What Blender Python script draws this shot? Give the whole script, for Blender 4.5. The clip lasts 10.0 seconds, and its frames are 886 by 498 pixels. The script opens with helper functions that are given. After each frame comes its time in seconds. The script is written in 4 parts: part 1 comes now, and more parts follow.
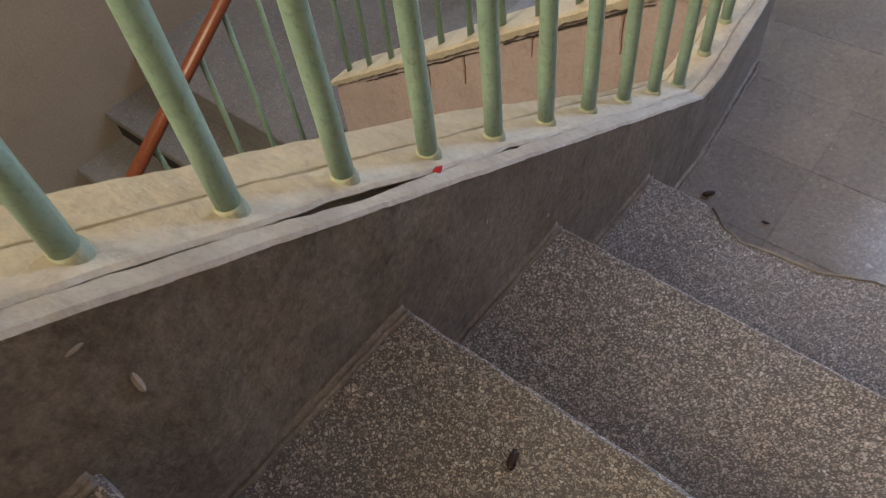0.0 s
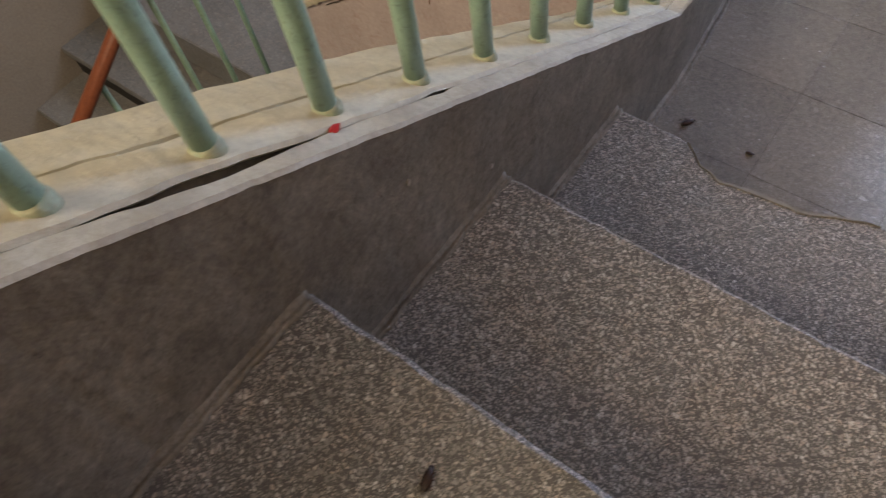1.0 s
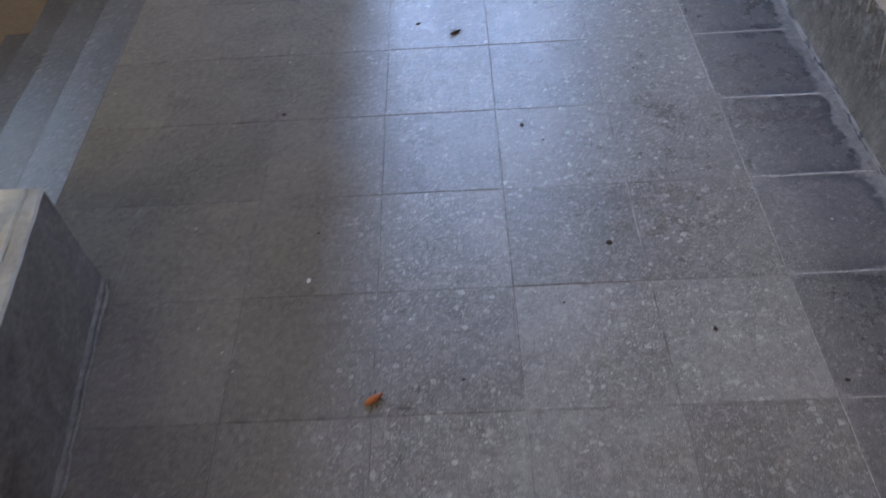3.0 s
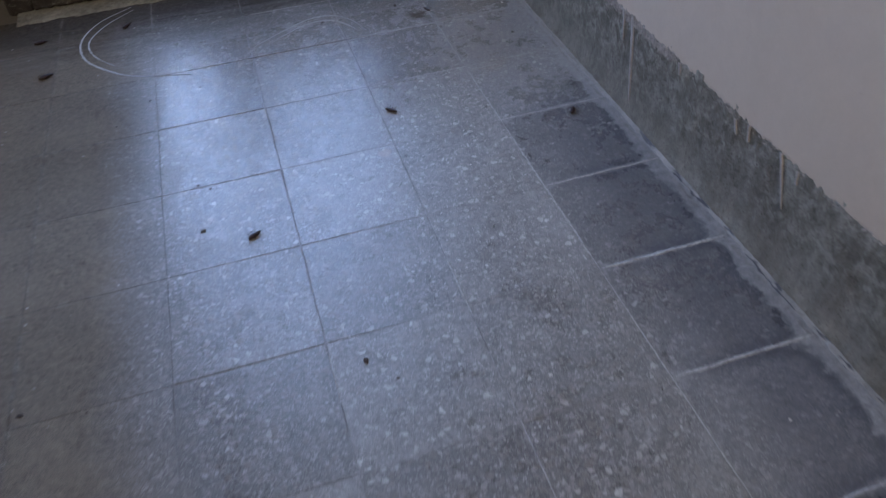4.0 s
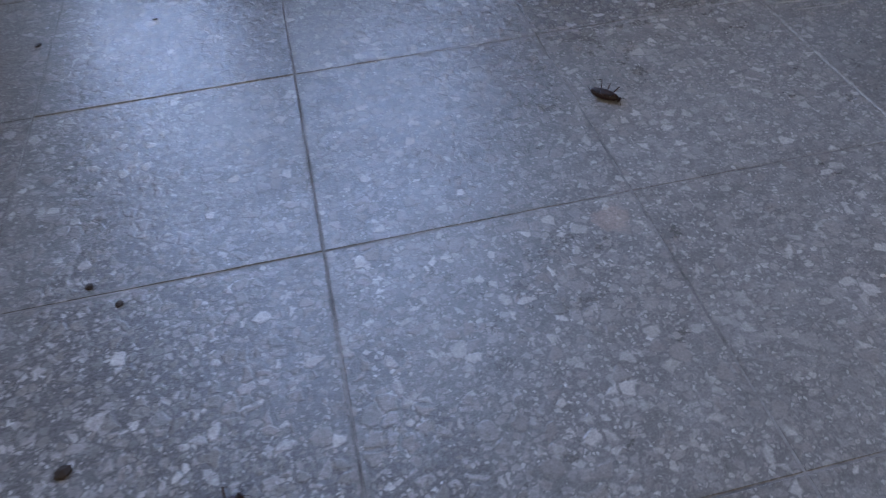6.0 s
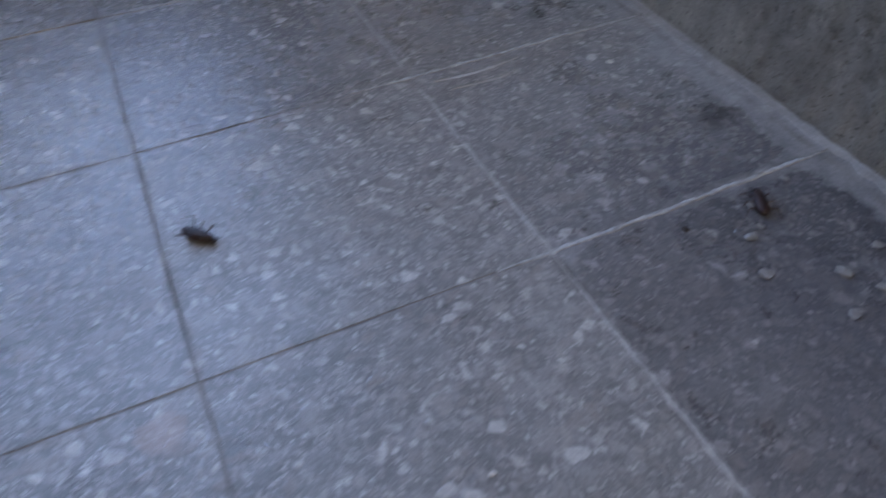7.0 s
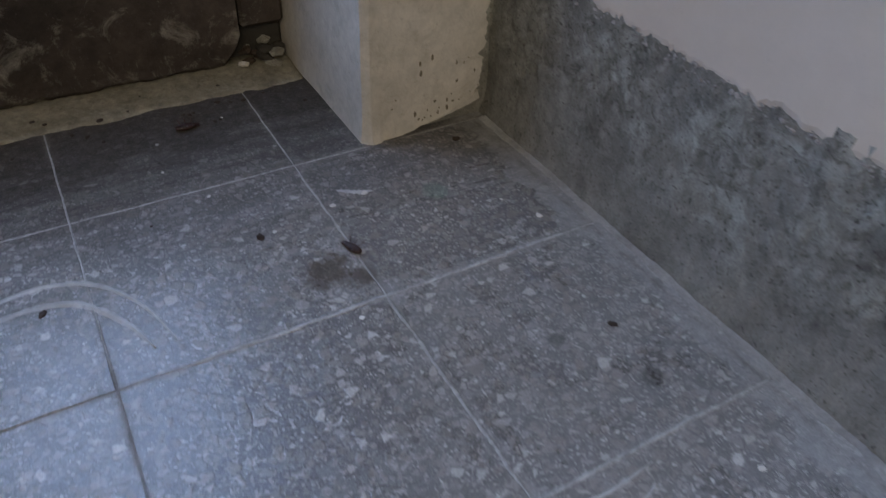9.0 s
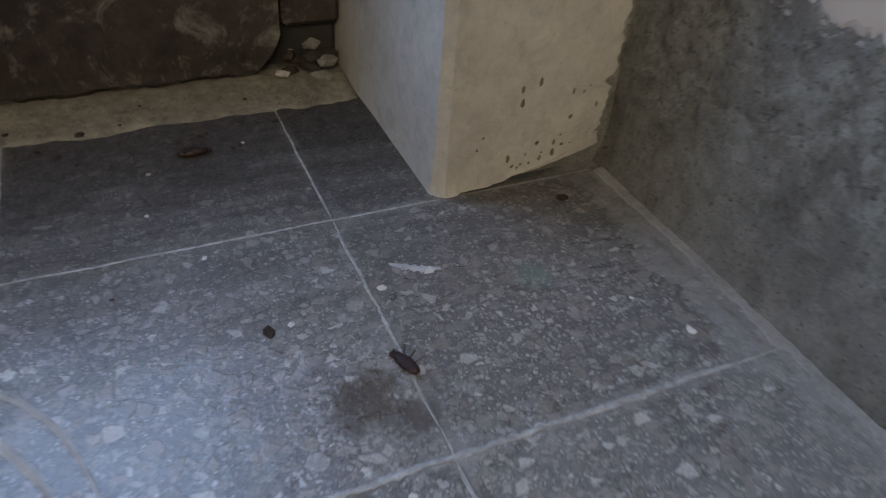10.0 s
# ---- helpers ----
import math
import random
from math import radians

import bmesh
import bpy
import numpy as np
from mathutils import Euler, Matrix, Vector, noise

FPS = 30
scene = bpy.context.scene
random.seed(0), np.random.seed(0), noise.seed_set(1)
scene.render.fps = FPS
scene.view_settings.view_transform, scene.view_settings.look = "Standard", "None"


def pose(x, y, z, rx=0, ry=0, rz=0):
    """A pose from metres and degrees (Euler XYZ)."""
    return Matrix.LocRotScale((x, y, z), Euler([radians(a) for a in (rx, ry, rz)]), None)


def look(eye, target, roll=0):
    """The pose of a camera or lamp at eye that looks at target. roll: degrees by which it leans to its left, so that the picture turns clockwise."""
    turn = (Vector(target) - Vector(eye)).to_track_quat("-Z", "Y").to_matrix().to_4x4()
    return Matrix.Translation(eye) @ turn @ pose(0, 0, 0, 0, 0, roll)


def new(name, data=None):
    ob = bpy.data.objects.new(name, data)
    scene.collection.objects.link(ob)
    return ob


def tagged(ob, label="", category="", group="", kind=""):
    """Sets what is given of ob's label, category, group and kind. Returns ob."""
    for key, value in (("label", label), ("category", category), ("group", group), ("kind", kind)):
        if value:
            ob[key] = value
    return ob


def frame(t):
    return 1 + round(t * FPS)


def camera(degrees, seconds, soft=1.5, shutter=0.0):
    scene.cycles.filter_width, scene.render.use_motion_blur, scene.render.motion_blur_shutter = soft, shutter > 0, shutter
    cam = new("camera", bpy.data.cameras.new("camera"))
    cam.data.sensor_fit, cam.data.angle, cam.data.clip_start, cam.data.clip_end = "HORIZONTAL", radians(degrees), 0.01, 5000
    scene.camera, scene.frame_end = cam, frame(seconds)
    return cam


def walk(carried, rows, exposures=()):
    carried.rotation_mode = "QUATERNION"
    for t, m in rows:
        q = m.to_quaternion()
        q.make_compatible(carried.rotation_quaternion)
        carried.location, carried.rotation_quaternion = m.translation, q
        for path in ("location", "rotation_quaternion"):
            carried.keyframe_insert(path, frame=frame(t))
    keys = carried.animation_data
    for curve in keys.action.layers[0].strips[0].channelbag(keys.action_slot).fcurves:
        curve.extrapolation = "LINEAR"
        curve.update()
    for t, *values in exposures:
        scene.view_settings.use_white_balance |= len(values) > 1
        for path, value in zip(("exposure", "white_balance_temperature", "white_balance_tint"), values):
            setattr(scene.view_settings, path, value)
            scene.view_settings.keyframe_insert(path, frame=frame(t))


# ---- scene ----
cam = camera(62.4, 10.0, soft=1.1, shutter=0.3)
PATH = [
    (0, (-0.671, -2.12, 1.072), (-1.543, -1.267, -0.513), -8.6),
    (0.5, (-0.692, -2.065, 0.994), (-1.563, -1.301, -0.636), -12.5),
    (1, (-0.682, -1.997, 0.996), (-1.451, -1.289, -0.709), -12.2),
    (1.5, (-0.607, -1.88, 0.983), (-1.148, -1.013, -0.736), -10.0),
    (2, (-0.506, -1.721, 0.917), (-0.852, -0.75, -0.797), -6.4),
    (2.2, (-0.477, -1.657, 0.923), (-0.753, -0.617, -0.763), -5.9),
    (3.3, (-0.474, -1.346, 0.851), (-0.388, -0.045, -0.665), -1.8),
    (3.5, (-0.477, -1.269, 0.854), (-0.28, 0.018, -0.664), 0.0),
    (4, (-0.399, -1.038, 0.764), (-0.033, 0.345, -0.634), -3.9),
    (4.5, (-0.375, -0.811, 0.661), (0.067, 0.588, -0.698), 0.2),
    (5, (-0.431, -0.509, 0.505), (0.101, 0.88, -0.833), 4.0),
    (5.2, (-0.437, -0.447, 0.449), (0.04, 0.957, -0.893), 3.6),
    (6.3, (-0.334, -0.293, 0.307), (-0.118, 1.034, -1.174), -4.8),
    (6.5, (-0.291, -0.28, 0.303), (-0.017, 1.034, -1.18), -4.6),
    (7, (-0.173, -0.236, 0.301), (0.394, 1.033, -1.137), -1.6),
    (7.5, (-0.086, -0.193, 0.315), (0.64, 1.056, -1.068), 0.2),
    (8, (-0.055, -0.166, 0.32), (0.768, 1.062, -1.027), 2.0),
    (8.5, (-0.089, -0.084, 0.366), (0.702, 1.164, -0.982), 3.1),
    (9, (-0.177, 0.03, 0.398), (0.617, 1.329, -0.898), 3.0),
    (9.5, (-0.176, 0.128, 0.384), (0.681, 1.397, -0.902), 4.8),
    (10, (-0.108, 0.217, 0.296), (0.594, 1.612, -0.953), 4.9),
]
walk(cam, [(t, look(e, g, r)) for t, e, g, r in PATH],
     exposures=[(0.0, 0.95, 7400, 10), (1.4, 0.95, 7550, 9), (2.1, 0.75, 7000, 8), (3.3, 0.2, 6250, 8), (5.0, 0.06, 5900, 8), (6.4, -0.16, 6250, 10), (8.0, 0.2, 6150, 7), (9.2, 0.2, 6400, 5), (10.0, 0.32, 6500, 3)])

# ---- world and light ----
world = bpy.data.worlds.new("sky")
scene.world = world
world.use_nodes = True
wn = world.node_tree
sky = wn.nodes.new("ShaderNodeTexSky")
sky.sky_type, sky.sun_disc = "NISHITA", False
sky.sun_elevation, sky.sun_rotation = radians(35), radians(200)
wn.links.new(sky.outputs[0], wn.nodes["Background"].inputs[0])
wn.nodes["Background"].inputs[1].default_value = 0.12


def window_light(name, m, sx, sy, power, color):
    d = bpy.data.lights.new(name, "AREA")
    d.shape, d.size, d.size_y, d.energy, d.color = "RECTANGLE", sx, sy, power, color
    ob = new(name, d)
    ob.matrix_world = m
    return ob


# daylight in the glazed part of the landing door, and in the stairwell window
window_light("door_daylight", look((-0.42, 0.95, 1.06), (-0.42, -1.0, 0.95)), 0.76, 1.5, 24.5, (0.42, 0.58, 1.0))
window_light("low_pane_daylight", look((-0.63, 0.95, 0.25), (-0.63, -1.0, 0.25)), 0.34, 0.1, 0.9, (0.42, 0.58, 1.0))
window_light("well_daylight", look((-2.9, 0.95, 1.2), (-2.9, -1.2, -0.6)), 1.5, 1.6, 20, (0.6, 0.75, 1.0))
# warm fill added over the flight, in an assumed, unseen upper window
window_light("upper_fill", look((-2.0, -4.35, 3.2), (-1.2, -1.0, 0.0)), 2.4, 1.5, 100, (1.0, 0.825, 0.60))

# ---- materials ----


def mat(name, rough=0.6, metal=0.0, spec=0.5):
    m = bpy.data.materials.new(name)
    m.use_nodes = True
    b = m.node_tree.nodes["Principled BSDF"]
    b.inputs["Roughness"].default_value = rough
    b.inputs["Metallic"].default_value = metal
    b.inputs["Specular IOR Level"].default_value = spec
    return m, m.node_tree, b


def nd(nt, kind, **kw):
    n = nt.nodes.new(kind)
    for k, v in kw.items():
        n.inputs[k].default_value = v
    return n


def position(nt):
    return nt.nodes.new("ShaderNodeNewGeometry").outputs["Position"]


def noise_tex(nt, vec, scale, detail=4.0, rough=0.6, distort=0.0):
    n = nd(nt, "ShaderNodeTexNoise", Scale=scale, Detail=detail, Roughness=rough, Distortion=distort)
    nt.links.new(vec, n.inputs["Vector"])
    return n.outputs[0]


def ramp(nt, fac, a, b, ca=(0, 0, 0, 1), cb=(1, 1, 1, 1)):
    r = nt.nodes.new("ShaderNodeValToRGB")
    r.color_ramp.elements[0].position, r.color_ramp.elements[1].position = a, b
    r.color_ramp.elements[0].color, r.color_ramp.elements[1].color = ca, cb
    nt.links.new(fac, r.inputs[0])
    return r.outputs[0]


def mix(nt, fac, a, b, mode="MIX"):
    m = nt.nodes.new("ShaderNodeMix")
    m.data_type, m.blend_type = "RGBA", mode
    for sock, v in ((m.inputs[0], fac), (m.inputs[6], a), (m.inputs[7], b)):
        if hasattr(v, "is_output"):
            nt.links.new(v, sock)
        else:
            sock.default_value = v
    return m.outputs[2]


def math_node(nt, op, a, b=0.0):
    m = nt.nodes.new("ShaderNodeMath")
    m.operation = op
    for sock, v in ((m.inputs[0], a), (m.inputs[1], b)):
        if hasattr(v, "is_output"):
            nt.links.new(v, sock)
        else:
            sock.default_value = v
    return m.outputs[0]


def bump(nt, b, height, strength=0.3, distance=0.002):
    n = nd(nt, "ShaderNodeBump", Strength=strength, Distance=distance)
    nt.links.new(height, n.inputs["Height"])
    nt.links.new(n.outputs[0], b.inputs["Normal"])


def rgb(r, g, b):
    return (r, g, b, 1)


def warped(nt, p, chip):
    """The place, pushed about a little, so that chips get uneven outlines."""
    warp = nd(nt, "ShaderNodeTexNoise", Scale=1.2 / chip, Detail=2.0)
    nt.links.new(p, warp.inputs["Vector"])
    add = nt.nodes.new("ShaderNodeVectorMath")
    add.operation = "MULTIPLY_ADD"
    nt.links.new(warp.outputs["Color"], add.inputs[0])
    add.inputs[1].default_value = (chip * 0.5,) * 3
    nt.links.new(p, add.inputs[2])
    return add.outputs[0]


def chips(nt, vec, size, amount):
    """Mask and random values of stone chips of about that size."""
    pair = []
    for feature in ("F1", "DISTANCE_TO_EDGE"):
        v = nt.nodes.new("ShaderNodeTexVoronoi")
        v.feature = feature
        v.inputs["Scale"].default_value = 1.0 / size
        nt.links.new(vec, v.inputs["Vector"])
        pair.append(v)
    sep = nt.nodes.new("ShaderNodeSeparateColor")
    nt.links.new(pair[0].outputs["Color"], sep.inputs[0])
    gap = math_node(nt, "MULTIPLY", math_node(nt, "SUBTRACT", sep.outputs[0], 1.0 - amount), 0.5)
    inside = math_node(nt, "ADD", pair[1].outputs["Distance"], gap)
    return ramp(nt, inside, 0.08, 0.2), sep


def grained(nt, col, p, amount=0.5):
    """Fine mottling at two sizes over a colour."""
    fine = ramp(nt, noise_tex(nt, p, 520, 4, 0.85), 0.3, 0.7, rgb(0.6, 0.6, 0.6), rgb(1.4, 1.4, 1.4))
    soft = ramp(nt, noise_tex(nt, p, 85, 5, 0.75), 0.3, 0.7, rgb(0.72, 0.72, 0.72), rgb(1.28, 1.28, 1.28))
    col = mix(nt, amount, col, mix(nt, 1.0, col, fine, "MULTIPLY"))
    return mix(nt, amount, col, mix(nt, 1.0, col, soft, "MULTIPLY"))


def terrazzo(name, dark, light, warm, chip, amount, dust, dust_amount, rough, vary=0.12, spec=0.5):
    """Stone chips of about `chip` metres in cement, with trodden-in dust."""
    m, nt, b = mat(name, rough, spec=spec)
    p = position(nt)
    vec = warped(nt, p, chip)
    masks = [chips(nt, vec, size, amount) for size in (chip, chip * 0.55)]
    grain = noise_tex(nt, p, 700, 4, 0.8)
    base = mix(nt, ramp(nt, grain, 0.35, 0.65), rgb(*[c * 0.7 for c in dark]), rgb(*[c * 1.7 for c in dark]))
    for msk, sep in reversed(masks):
        tone = mix(nt, sep.outputs[1], rgb(*light), rgb(*warm))
        tone = mix(nt, sep.outputs[2], tone, rgb(*[c * 0.35 for c in light]))
        tone = mix(nt, math_node(nt, "MULTIPLY", ramp(nt, grain, 0.35, 0.65), 0.35), tone, rgb(*dark))
        base = mix(nt, msk, base, tone)
    big = noise_tex(nt, p, 3.2, 6, 0.65, 0.4)
    mid = noise_tex(nt, p, 22, 5, 0.7)
    cover = math_node(nt, "MULTIPLY", ramp(nt, big, 0.36, 0.66), ramp(nt, mid, 0.15, 0.85))
    cover = math_node(nt, "MULTIPLY", cover, dust_amount)
    col = mix(nt, cover, base, rgb(*dust))
    tinge = ramp(nt, noise_tex(nt, p, 5.5, 5, 0.7, 0.6), 0.42, 0.66)
    col = mix(nt, math_node(nt, "MULTIPLY", tinge, 0.3), col, mix(nt, 1.0, col, rgb(1.12, 0.9, 0.74), "MULTIPLY"))
    dirt = ramp(nt, noise_tex(nt, p, 9, 6, 0.7, 0.8), 0.56, 0.8)
    col = mix(nt, math_node(nt, "MULTIPLY", dirt, 0.5), col, rgb(0.05, 0.045, 0.04))
    info = nt.nodes.new("ShaderNodeObjectInfo")
    tint = math_node(nt, "MULTIPLY_ADD", info.outputs["Random"], vary)
    tint.node.inputs[2].default_value = 1 - vary / 2
    col = mix(nt, 1.0, grained(nt, col, p), tint, "MULTIPLY")
    nt.links.new(col, b.inputs["Base Color"])
    rr = math_node(nt, "MULTIPLY_ADD", math_node(nt, "ADD", cover, math_node(nt, "MULTIPLY", mid, 0.3)), 0.35)
    rr.node.inputs[2].default_value = rough - 0.06
    nt.links.new(rr, b.inputs["Roughness"])
    h = math_node(nt, "ADD", math_node(nt, "MULTIPLY", masks[0][0], 0.4), noise_tex(nt, p, 160, 5, 0.7))
    bump(nt, b, h, 0.5, 0.001)
    return m


def landing_tile():
    """Worn cement tiles with stone chips: browner towards the well, dust on the trodden way, damp dark tiles with
    cement haze along the wall.
    """
    m, nt, b = mat("terrazzo_tile", 0.3)
    p = position(nt)
    sx = nt.nodes.new("ShaderNodeSeparateXYZ")
    nt.links.new(p, sx.inputs[0])
    X, Y = sx.outputs[0], sx.outputs[1]
    info = nt.nodes.new("ShaderNodeObjectInfo")
    rand = info.outputs["Random"]

    def mul(a, c):
        return math_node(nt, "MULTIPLY", a, c)

    def plus(a, c):
        return math_node(nt, "ADD", a, c)

    def fade(v, a, c, lo, hi):
        return ramp(nt, v, a, c, rgb(lo, lo, lo), rgb(hi, hi, hi))

    def nse(scale, detail=5, rough=0.7, distort=0.0, vec=None):
        return noise_tex(nt, vec or p, scale, detail, rough, distort)

    # cement with chips: most hardly lighter than it, a few pale
    grain = nse(700, 4, 0.8)
    base = mix(nt, fade(grain, 0.35, 0.65, 0, 1), rgb(0.07, 0.0695, 0.068), rgb(0.165, 0.163, 0.16))
    vec = warped(nt, p, 0.006)
    relief = None
    for size, amount in ((0.0026, 0.17), (0.005, 0.22), (0.0086, 0.19)):
        msk, sep = chips(nt, vec, size, amount)
        bright = math_node(nt, "POWER", sep.outputs[2], 1.7)
        tone = mix(nt, bright, rgb(0.18, 0.178, 0.172), rgb(0.60, 0.59, 0.57))
        tone = mix(nt, mul(sep.outputs[1], 0.5), tone, rgb(0.24, 0.195, 0.16))
        tone = mix(nt, fade(grain, 0.35, 0.65, 0, 0.3), tone, rgb(0.09, 0.09, 0.09))
        base = mix(nt, msk, base, tone)
        relief = msk
    # trodden dust, more of it on some tiles than on others
    big, mid = nse(3.2, 6, 0.65, 0.4), nse(22)
    cover = mul(fade(big, 0.34, 0.62, 0.25, 1), fade(mid, 0.2, 0.8, 0.35, 1))
    side = plus(X, mul(nse(5, 4, 0.6), 0.3))
    cover = mul(cover, fade(side, 0.14, 0.30, 0.92, 0.84))
    cover = mul(cover, fade(plus(Y, 1.5), 0.6, 1.0, 1.3, 1.0))
    cover = mul(cover, fade(rand, 0.0, 1.0, 0.6, 1.05))
    scrub = fade(nse(30, 6, 0.8, 0.5), 0.38, 0.78, 1.0, 0.4)
    cover = mul(mul(cover, scrub), fade(plus(math_node(nt, "SUBTRACT", Y, mul(X, 1.2)), mul(nse(6), 0.3)), 0.25, 0.6, 1.0, 0.42))
    col = mix(nt, cover, base, rgb(0.325, 0.32, 0.31))
    # loose pale flakes and chalky spatters
    fl = nt.nodes.new("ShaderNodeTexVoronoi")
    fl.inputs["Scale"].default_value = 48
    nt.links.new(vec, fl.inputs["Vector"])
    fs = nt.nodes.new("ShaderNodeSeparateColor")
    nt.links.new(fl.outputs["Color"], fs.inputs[0])
    fsize = mul(math_node(nt, "SUBTRACT", fs.outputs[0], 0.45), 0.22)
    fleck = fade(math_node(nt, "SUBTRACT", fsize, fl.outputs["Distance"]), 0.0, 0.02, 0, 1)
    fleck = mul(fleck, fade(nse(7, 4, 0.7, 0.5), 0.46, 0.6, 0.1, 0.75))
    # browner and duller on the side of the well
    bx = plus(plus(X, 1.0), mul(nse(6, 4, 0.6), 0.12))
    brown_side = mul(fade(bx, 0.36, 0.5, 0.97, 0.0), fade(nse(60), 0.0, 0.32, 0.4, 1))
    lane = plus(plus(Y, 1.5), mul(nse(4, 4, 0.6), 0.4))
    brown_side = mul(brown_side, fade(lane, 0.6, 1.0, 0.75, 1))
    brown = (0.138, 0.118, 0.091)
    brown_tone = mix(nt, fade(nse(130, 6, 0.8), 0.35, 0.65, 0, 1), rgb(*[c * 0.72 for c in brown]), rgb(*[c * 1.35 for c in brown]))
    brown_tone = mix(nt, fade(nse(7), 0.4, 0.7, 0, 1), brown_tone, rgb(*[c * 1.3 for c in brown]))
    col = mix(nt, brown_side, col, brown_tone)
    cover = plus(cover, mul(brown_side, 1.2))
    # stains: brown and green ones, and scabs of old grime
    for cx, cy, rad, tone, amt in ((-0.03, 0.445, 0.05, (0.06, 0.044, 0.026), 0.75), (-0.005, 0.43, 0.03, (0.05, 0.036, 0.022), 0.7), (0.10, 0.505, 0.032, (0.15, 0.24, 0.19), 0.4),
                                   (0.13, 0.24, 0.022, (0.05, 0.05, 0.045), 0.7), (0.09, 0.30, 0.02, (0.06, 0.06, 0.055), 0.5), (0.165, 0.06, 0.035, (0.035, 0.034, 0.03), 0.7),
                                   (-0.222, -0.02, 0.028, (0.33, 0.26, 0.22), 0.6)):
        vd = nt.nodes.new("ShaderNodeVectorMath")
        vd.operation = "DISTANCE"
        nt.links.new(vec, vd.inputs[0])
        vd.inputs[1].default_value = (cx + 0.002, cy + 0.002, 0.0)
        ring = plus(mul(vd.outputs["Value"], 1.0 / rad), mul(nse(42, 6, 0.75), 1.1))
        col = mix(nt, mul(fade(ring, 0.85, 1.6, 1, 0), amt), col, rgb(*tone))
    # grime trodden in before the door, with the shade there painted into it
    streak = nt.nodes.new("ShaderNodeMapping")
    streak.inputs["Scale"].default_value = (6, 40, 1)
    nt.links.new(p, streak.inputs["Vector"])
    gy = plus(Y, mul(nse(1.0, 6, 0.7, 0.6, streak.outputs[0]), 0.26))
    grime_shade = fade(gy, 0.62, 0.82, 0, 0.86)
    col = mix(nt, grime_shade, col, mix(nt, fade(nse(90, 5, 0.75), 0.35, 0.65, 0, 1), rgb(0.022, 0.019, 0.016), rgb(0.06, 0.054, 0.046)))
    cover = plus(cover, mul(grime_shade, 0.9))
    # the damp tiles by the wall: a dark rim inside a pale haze with round corners
    wob = plus(mul(nse(70, 6, 0.75), 0.014), mul(nse(11, 3, 0.6), 0.022))
    ax = math_node(nt, "ABSOLUTE", math_node(nt, "SUBTRACT", X, 0.094))
    ay = math_node(nt, "SUBTRACT", 0.1, math_node(nt, "PINGPONG", plus(Y, 2.0), 0.1))
    qx = math_node(nt, "MAXIMUM", math_node(nt, "SUBTRACT", ax, 0.068), 0.0)
    qy = math_node(nt, "MAXIMUM", math_node(nt, "SUBTRACT", ay, 0.072), 0.0)
    dist = math_node(nt, "SQRT", plus(mul(qx, qx), mul(qy, qy)))
    rim = plus(dist, wob)
    south = fade(plus(Y, mul(nse(8), 0.12)), 0.0, 0.18, 1, 0)
    column = fade(X, -0.004, 0.004, 0, 1)
    damp = mul(mul(fade(rim, 0.006, 0.040, 0.55, 1), fade(plus(X, mul(nse(14), 0.06)), 0.02, 0.13, 0.28, 1)), mul(south, column))
    damp = mul(damp, fade(nse(38, 6, 0.8), 0.28, 0.5, 0.55, 1))
    col = mix(nt, mul(damp, 0.8), col, rgb(0.038, 0.044, 0.062))
    haze = mul(mul(fade(rim, 0.0415, 0.0465, 0, 1), column), fade(south, 0.0, 1.0, 0.75, 1))
    wide = mul(math_node(nt, "SUBTRACT", wob, 0.017), 3.6)
    haze = math_node(nt, "MAXIMUM", haze, fade(plus(X, wide), 0.186, 0.193, 0, 1))
    haze = mul(haze, fade(nse(60, 6, 0.8), 0.3, 0.6, 0.2, 0.85))
    col = mix(nt, haze, col, rgb(0.29, 0.29, 0.288))
    # sweepings caught along the joints
    ex = math_node(nt, "PINGPONG", plus(X, 2.0), 0.1)
    ey = math_node(nt, "PINGPONG", plus(Y, 2.0), 0.1)
    joint = plus(math_node(nt, "MINIMUM", ex, ey), mul(nse(45, 6, 0.8), 0.016))
    joint = mul(fade(joint, 0.0075, 0.0125, 1, 0), fade(nse(9, 4, 0.7), 0.4, 0.6, 0.1, 0.75))
    col = mix(nt, joint, col, mix(nt, fade(nse(25), 0.4, 0.6, 0, 1), rgb(0.26, 0.25, 0.235), rgb(0.07, 0.06, 0.05)))
    col = mix(nt, fleck, col, rgb(0.5, 0.49, 0.48))
    cover = plus(cover, mul(plus(haze, joint), 0.7))
    dirt = fade(nse(9, 6, 0.7, 0.8), 0.45, 0.9, 0, 0.2)
    col = mix(nt, dirt, col, rgb(0.05, 0.045, 0.04))
    tint = fade(rand, 0.0, 1.0, 0.9, 1.1)
    col = mix(nt, 1.0, grained(nt, col, p, 0.75), tint, "MULTIPLY")
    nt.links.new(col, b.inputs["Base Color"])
    rr = math_node(nt, "MULTIPLY_ADD", plus(cover, mul(mid, 0.3)), 0.34)
    rr.node.inputs[2].default_value = 0.17
    rr = math_node(nt, "SUBTRACT", rr, mul(damp, 0.03))
    nt.links.new(rr, b.inputs["Roughness"])
    dull = math_node(nt, "MAXIMUM", brown_side, grime_shade)
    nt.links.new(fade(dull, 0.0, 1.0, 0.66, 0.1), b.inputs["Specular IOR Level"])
    h = plus(mul(relief, 0.35), nse(160))
    h = plus(h, mul(nse(16, 3, 0.5), 1.6))
    bump(nt, b, h, 0.45, 0.001)
    return m


